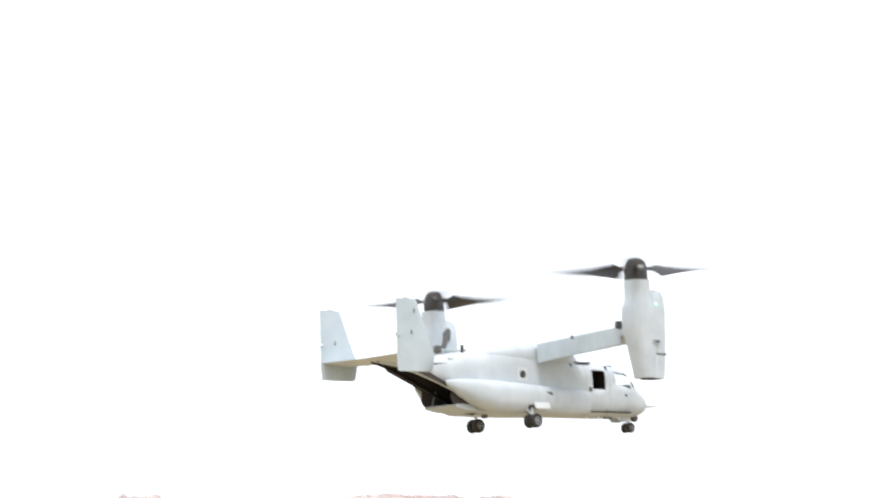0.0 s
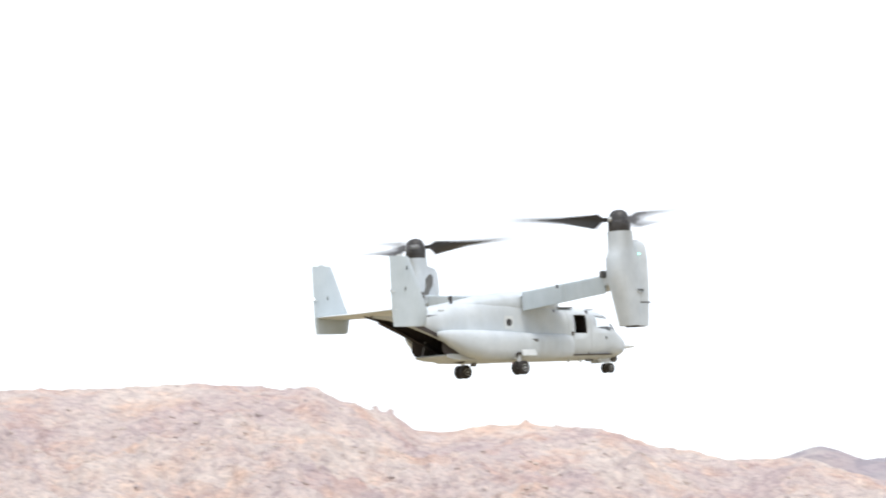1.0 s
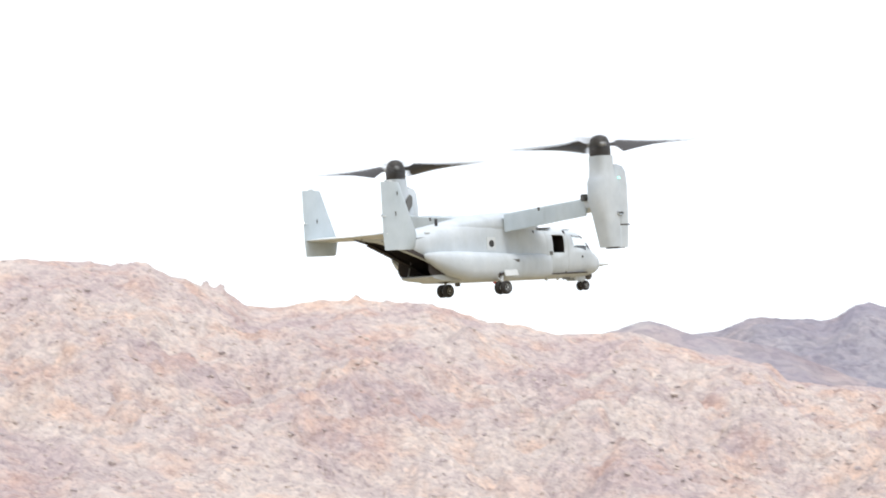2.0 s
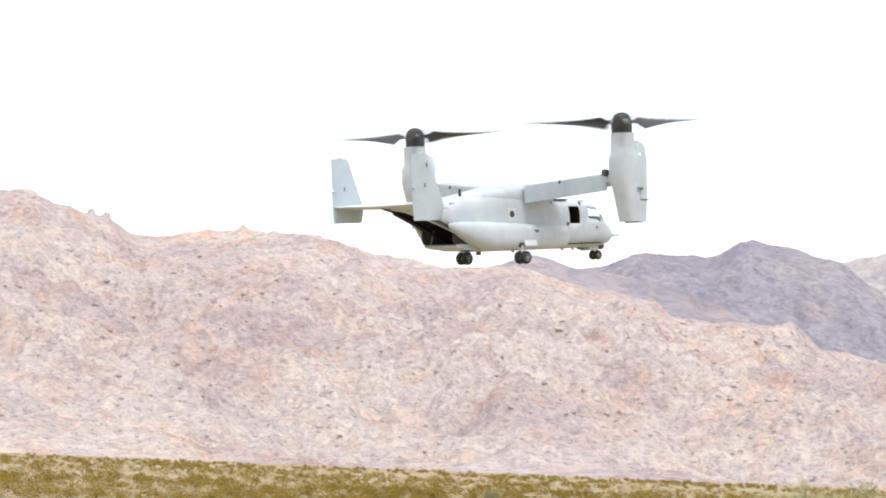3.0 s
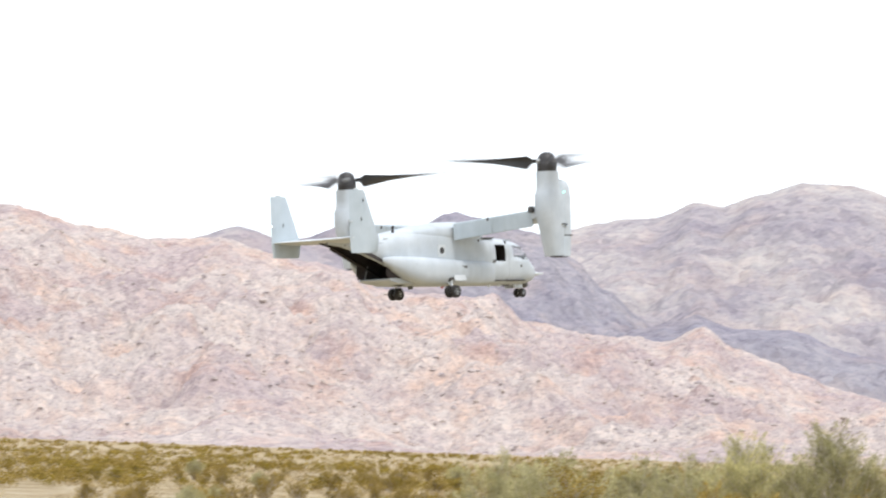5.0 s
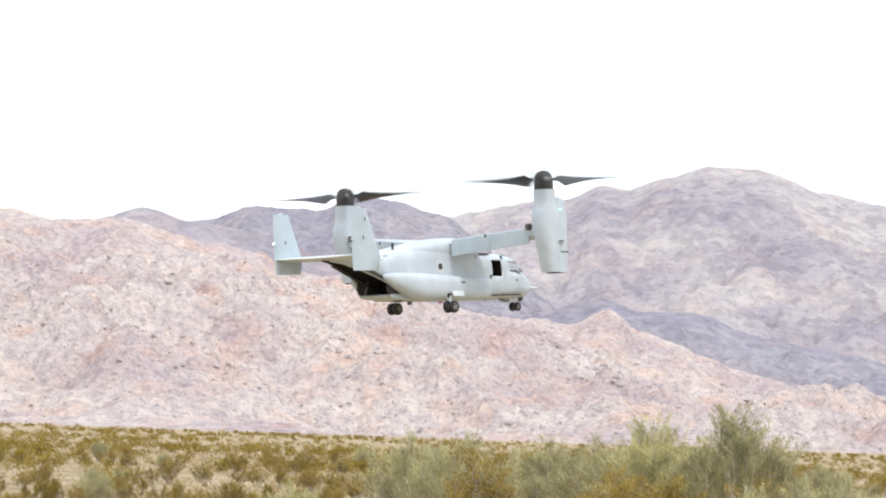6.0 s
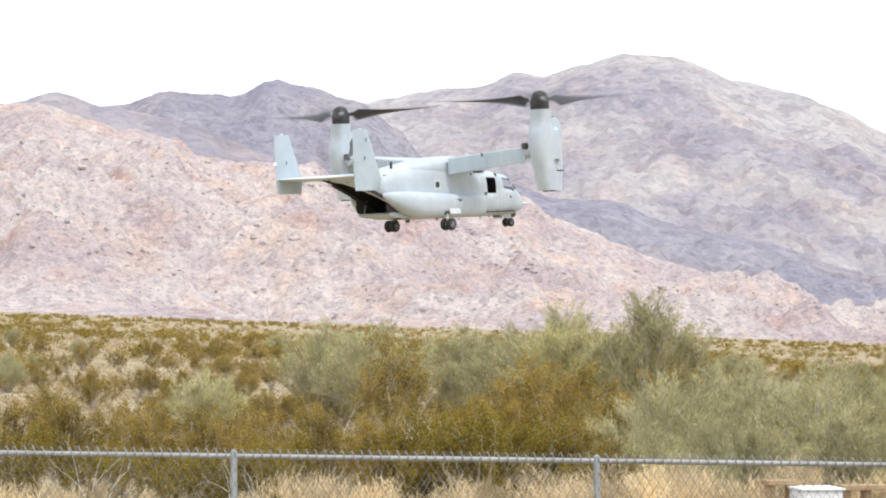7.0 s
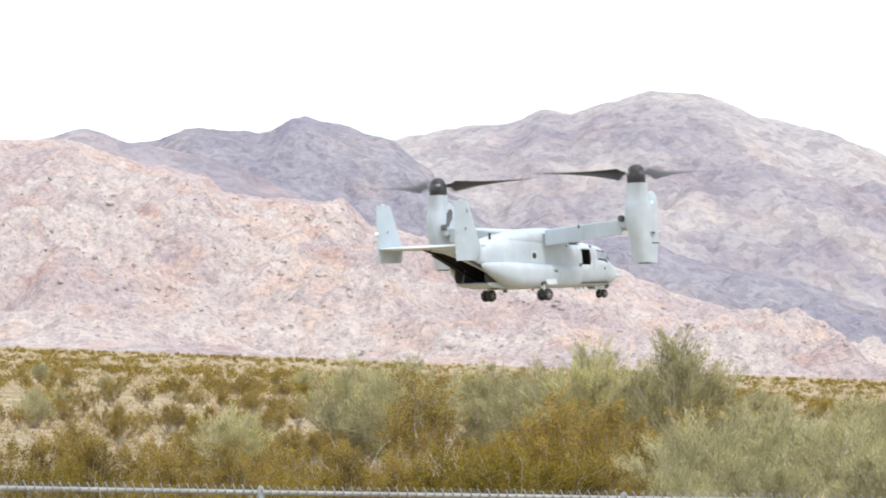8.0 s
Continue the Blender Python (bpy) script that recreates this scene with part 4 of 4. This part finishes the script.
# ---- the fence ----
def build_fence():
    """Chain-link fence with a top rail, following the slope of the ground."""
    fence = new("chain_link_fence")
    fence.location = (0, 17.7, 0)
    tagged(fence, "weathered galvanised chain-link fence with a round top rail", "fence")
    slope = -0.0136

    def top(x):
        return 1.129 + slope * x

    step = 2.635
    posts = [-1.507 + step * k for k in range(-3, 5)]
    for x in posts:
        bm = bmesh.new()
        tube(bm, (x, 0, ground_z(x, 17.7) - 0.1), (x - 0.012, 0, top(x) - 0.02), 0.024, n=12)
        post = part("post", bm, STEEL, fence, "round galvanised fence post")
        bm = bmesh.new()
        tube(bm, (x - 0.012, 0, top(x) - 0.05), (x - 0.012, 0, top(x) + 0.028), 0.029, 0.026, n=12)
        bmesh.ops.create_uvsphere(bm, u_segments=10, v_segments=6, radius=0.022, matrix=Matrix.Translation((x - 0.012, 0, top(x) + 0.026)))
        part("post_cap", bm, STEEL, post, "cast metal loop cap")
    joints = [posts[0]] + [-3.0, -0.2, 3.0] + [posts[-1]]
    for k, (a, b) in enumerate(zip(joints, joints[1:])):
        bm = bmesh.new()
        tube(bm, (a, 0.0, top(a)), (b, 0.0, top(b)), 0.0175 if k % 2 else 0.019, n=12)
        part("top_rail", bm, RUSTY, fence, "round steel top rail with rust stains")
    # woven wire: two families of slanting wires, whose twisted ends stand above the rail
    pitch = 0.066
    for sgn, off in ((1, 0.0), (-1, 0.006)):
        verts, faces = [], []
        x = posts[0] - 1.0
        while x < posts[-1] + 1.0:
            z0, z1 = 0.02 + slope * x - 0.05, top(x) + 0.04
            run = (z1 - z0) * 0.62
            a, b = Vector((x, off - 0.028, z0)), Vector((x + sgn * run, off - 0.028, z1))
            k = len(verts)
            w = Vector((0.0014, 0, 0.0009 * -sgn))
            d = Vector((0, 0.0017, 0))
            for p in (a, b):
                verts += [tuple(p + w), tuple(p + d), tuple(p - w), tuple(p - d)]
            for i in range(4):
                j = (i + 1) % 4
                faces.append((k + i, k + j, k + 4 + j, k + 4 + i))
            x += pitch
        ob = new("wire_mesh", raw_mesh("wire_mesh", verts, faces, WIRE))
        ob.parent = fence
        tagged(ob, "diamond-woven fence wire")
    build_selvage(fence, top, posts[0], posts[-1], pitch)


def build_selvage(fence, top, x0, x1, pitch):
    """The bent wire ends that stand in a zigzag row above the rail."""
    rnd = random.Random(3)
    verts, faces = [], []
    x = x0
    while x < x1:
        tall = rnd.uniform(0.05, 0.062)
        peak = x + pitch * 0.5 + rnd.gauss(0, 0.003)
        for foot in (x, x + pitch):
            a, b = Vector((foot, -0.03, top(foot) - 0.012)), Vector((peak + (foot - peak) * 0.06, -0.03, top(peak) + tall))
            k = len(verts)
            thick = 0.0015 if foot == x else 0.004
            for p in (a, b):
                verts += [tuple(p + Vector((math.cos(t) * thick, math.sin(t) * thick, 0))) for t in (0.0, 1.57, 3.14, 4.71)]
            for i in range(4):
                j = (i + 1) % 4
                faces.append((k + i, k + j, k + 4 + j, k + 4 + i))
        x += pitch
    ob = new("wire_selvage", raw_mesh("wire_selvage", verts, faces, STEEL))
    ob.parent = fence
    tagged(ob, "zigzag row of bent wire ends", kind="stuff")


def build_litter():
    """A white board and old planks on the ground behind the fence."""
    y = 20.0
    x = 3.06
    z = ground_z(x, y)
    box = new("white_box")
    box.matrix_basis = pose(x, y, z, 0, 0, 8)
    tagged(box, "white painted box with a broken edge lying behind the fence", "box")
    bm = bmesh.new()
    slab(bm, -0.17, 0.17, -0.2, 0.2, 0.0, 0.865, 0.01)
    part("box_body", bm, WHITE_BOARD, box)
    bm = bmesh.new()
    slab(bm, -0.19, 0.19, -0.22, 0.22, 0.865, 0.885, 0.008)
    part("box_lid", bm, WHITE_BOARD, box)
    for name, a, b, label in (("plank", (2.66, 20.2, 0.81), (2.92, 20.3, 0.84), "short weathered brown plank"), ("plank", (3.27, 20.1, 0.775), (3.72, 20.3, 0.81), "short weathered brown plank")):
        bm = bmesh.new()
        slab(bm, 0, (Vector(b) - Vector(a)).length, -0.1, 0.1, -0.02, 0.02, 0.006)
        slab(bm, 0.02, 0.08, -0.05, 0.05, -0.95, -0.02, 0.006)
        slab(bm, 0.2, 0.26, -0.05, 0.05, -0.95, -0.02, 0.006)
        ob = new("wooden_trestle", finished("wooden_trestle", bm, PLANK, False))
        ob.matrix_basis = pose(*a, 0, 0, 12)
        tagged(ob, label + " on short legs", "plank")


build_ground()
build_mountains()
build_boulders()
craft, rotors = build_tiltrotor()
build_fence()
build_litter()
build_shrubs()
build_scrub()

# ---- what moves ----
FLIGHT = [(0, -38.07, 103.21, 18.62, 3.29, -4.62, 61.18),
          (0.2, -36.79, 104.45, 18.30, 3.19, -4.97, 60.60),
          (0.5, -34.74, 106.25, 17.64, 2.53, -5.45, 59.65),
          (1, -31.44, 109.33, 16.78, 2.46, -6.55, 58.76),
          (1.5, -28.46, 112.24, 15.91, 2.46, -7.08, 57.70),
          (2, -25.44, 114.89, 15.16, 2.24, -6.47, 57.15),
          (3.3, -18.03, 120.75, 13.32, 2.91, -6.04, 55.45),
          (3.5, -16.84, 121.48, 13.01, 2.71, -5.97, 54.85),
          (4, -14.11, 123.31, 12.32, 2.08, -5.65, 54.04),
          (4.5, -11.51, 125.01, 11.64, 1.35, -5.11, 52.83),
          (5, -9.03, 126.75, 10.99, 0.61, -3.74, 52.06),
          (5.2, -8.01, 127.38, 10.63, 0.65, -3.36, 51.63),
          (6.3, -3.03, 130.68, 9.04, 0.31, -3.87, 50.57),
          (6.5, -2.14, 131.26, 8.76, 0.40, -4.00, 50.54),
          (7, 0.01, 132.33, 7.92, 0.12, -3.92, 50.03),
          (7.5, 1.99, 133.48, 6.99, 0.12, -3.55, 49.82),
          (8, 3.81, 134.87, 6.18, -0.02, -2.91, 49.42)]
# blade angles every half second, in degrees within a third of a turn, for the right and the left rotor
BLADES = [(108, 9), (1, 115), (24, 38), (106, 34), (98, 18), (106, 14), (106, 14), (92, 26), (118, 1), (13, 25), (11, 40), (102, 18), (101, 19), (77, 36), (100, 33), (111, 11), (116, 40)]


def motions():
    walk(craft, [(t, pose(x, y, z, rx, ry, rz)) for t, x, y, z, rx, ry, rz in FLIGHT])
    for rotor, s, k, rx, ry in ((rotors[0], -1, 0, 0.0, 0.6), (rotors[1], 1, 1, -1.4, -0.4)):
        turns, total = [], 0.0
        for i, b in enumerate(BLADES):
            if i:
                step = (b[k] - BLADES[i - 1][k]) % 120
                total += step + 120 * round((1190 - step) / 120)
            else:
                total = b[k]
            turns.append(total)
        rows = []
        for f in range(241):
            i = min(f // 15, 15)
            a = turns[i] + (turns[i + 1] - turns[i]) * (f - 15 * i) / 15
            rows.append((f / 30, pose(HUB_X, s * HUB_Y, HUB_Z, rx, ry, 0) @ pose(0, 0, 0, 0, 0, a * -s)))
        walk(rotor, rows)


motions()
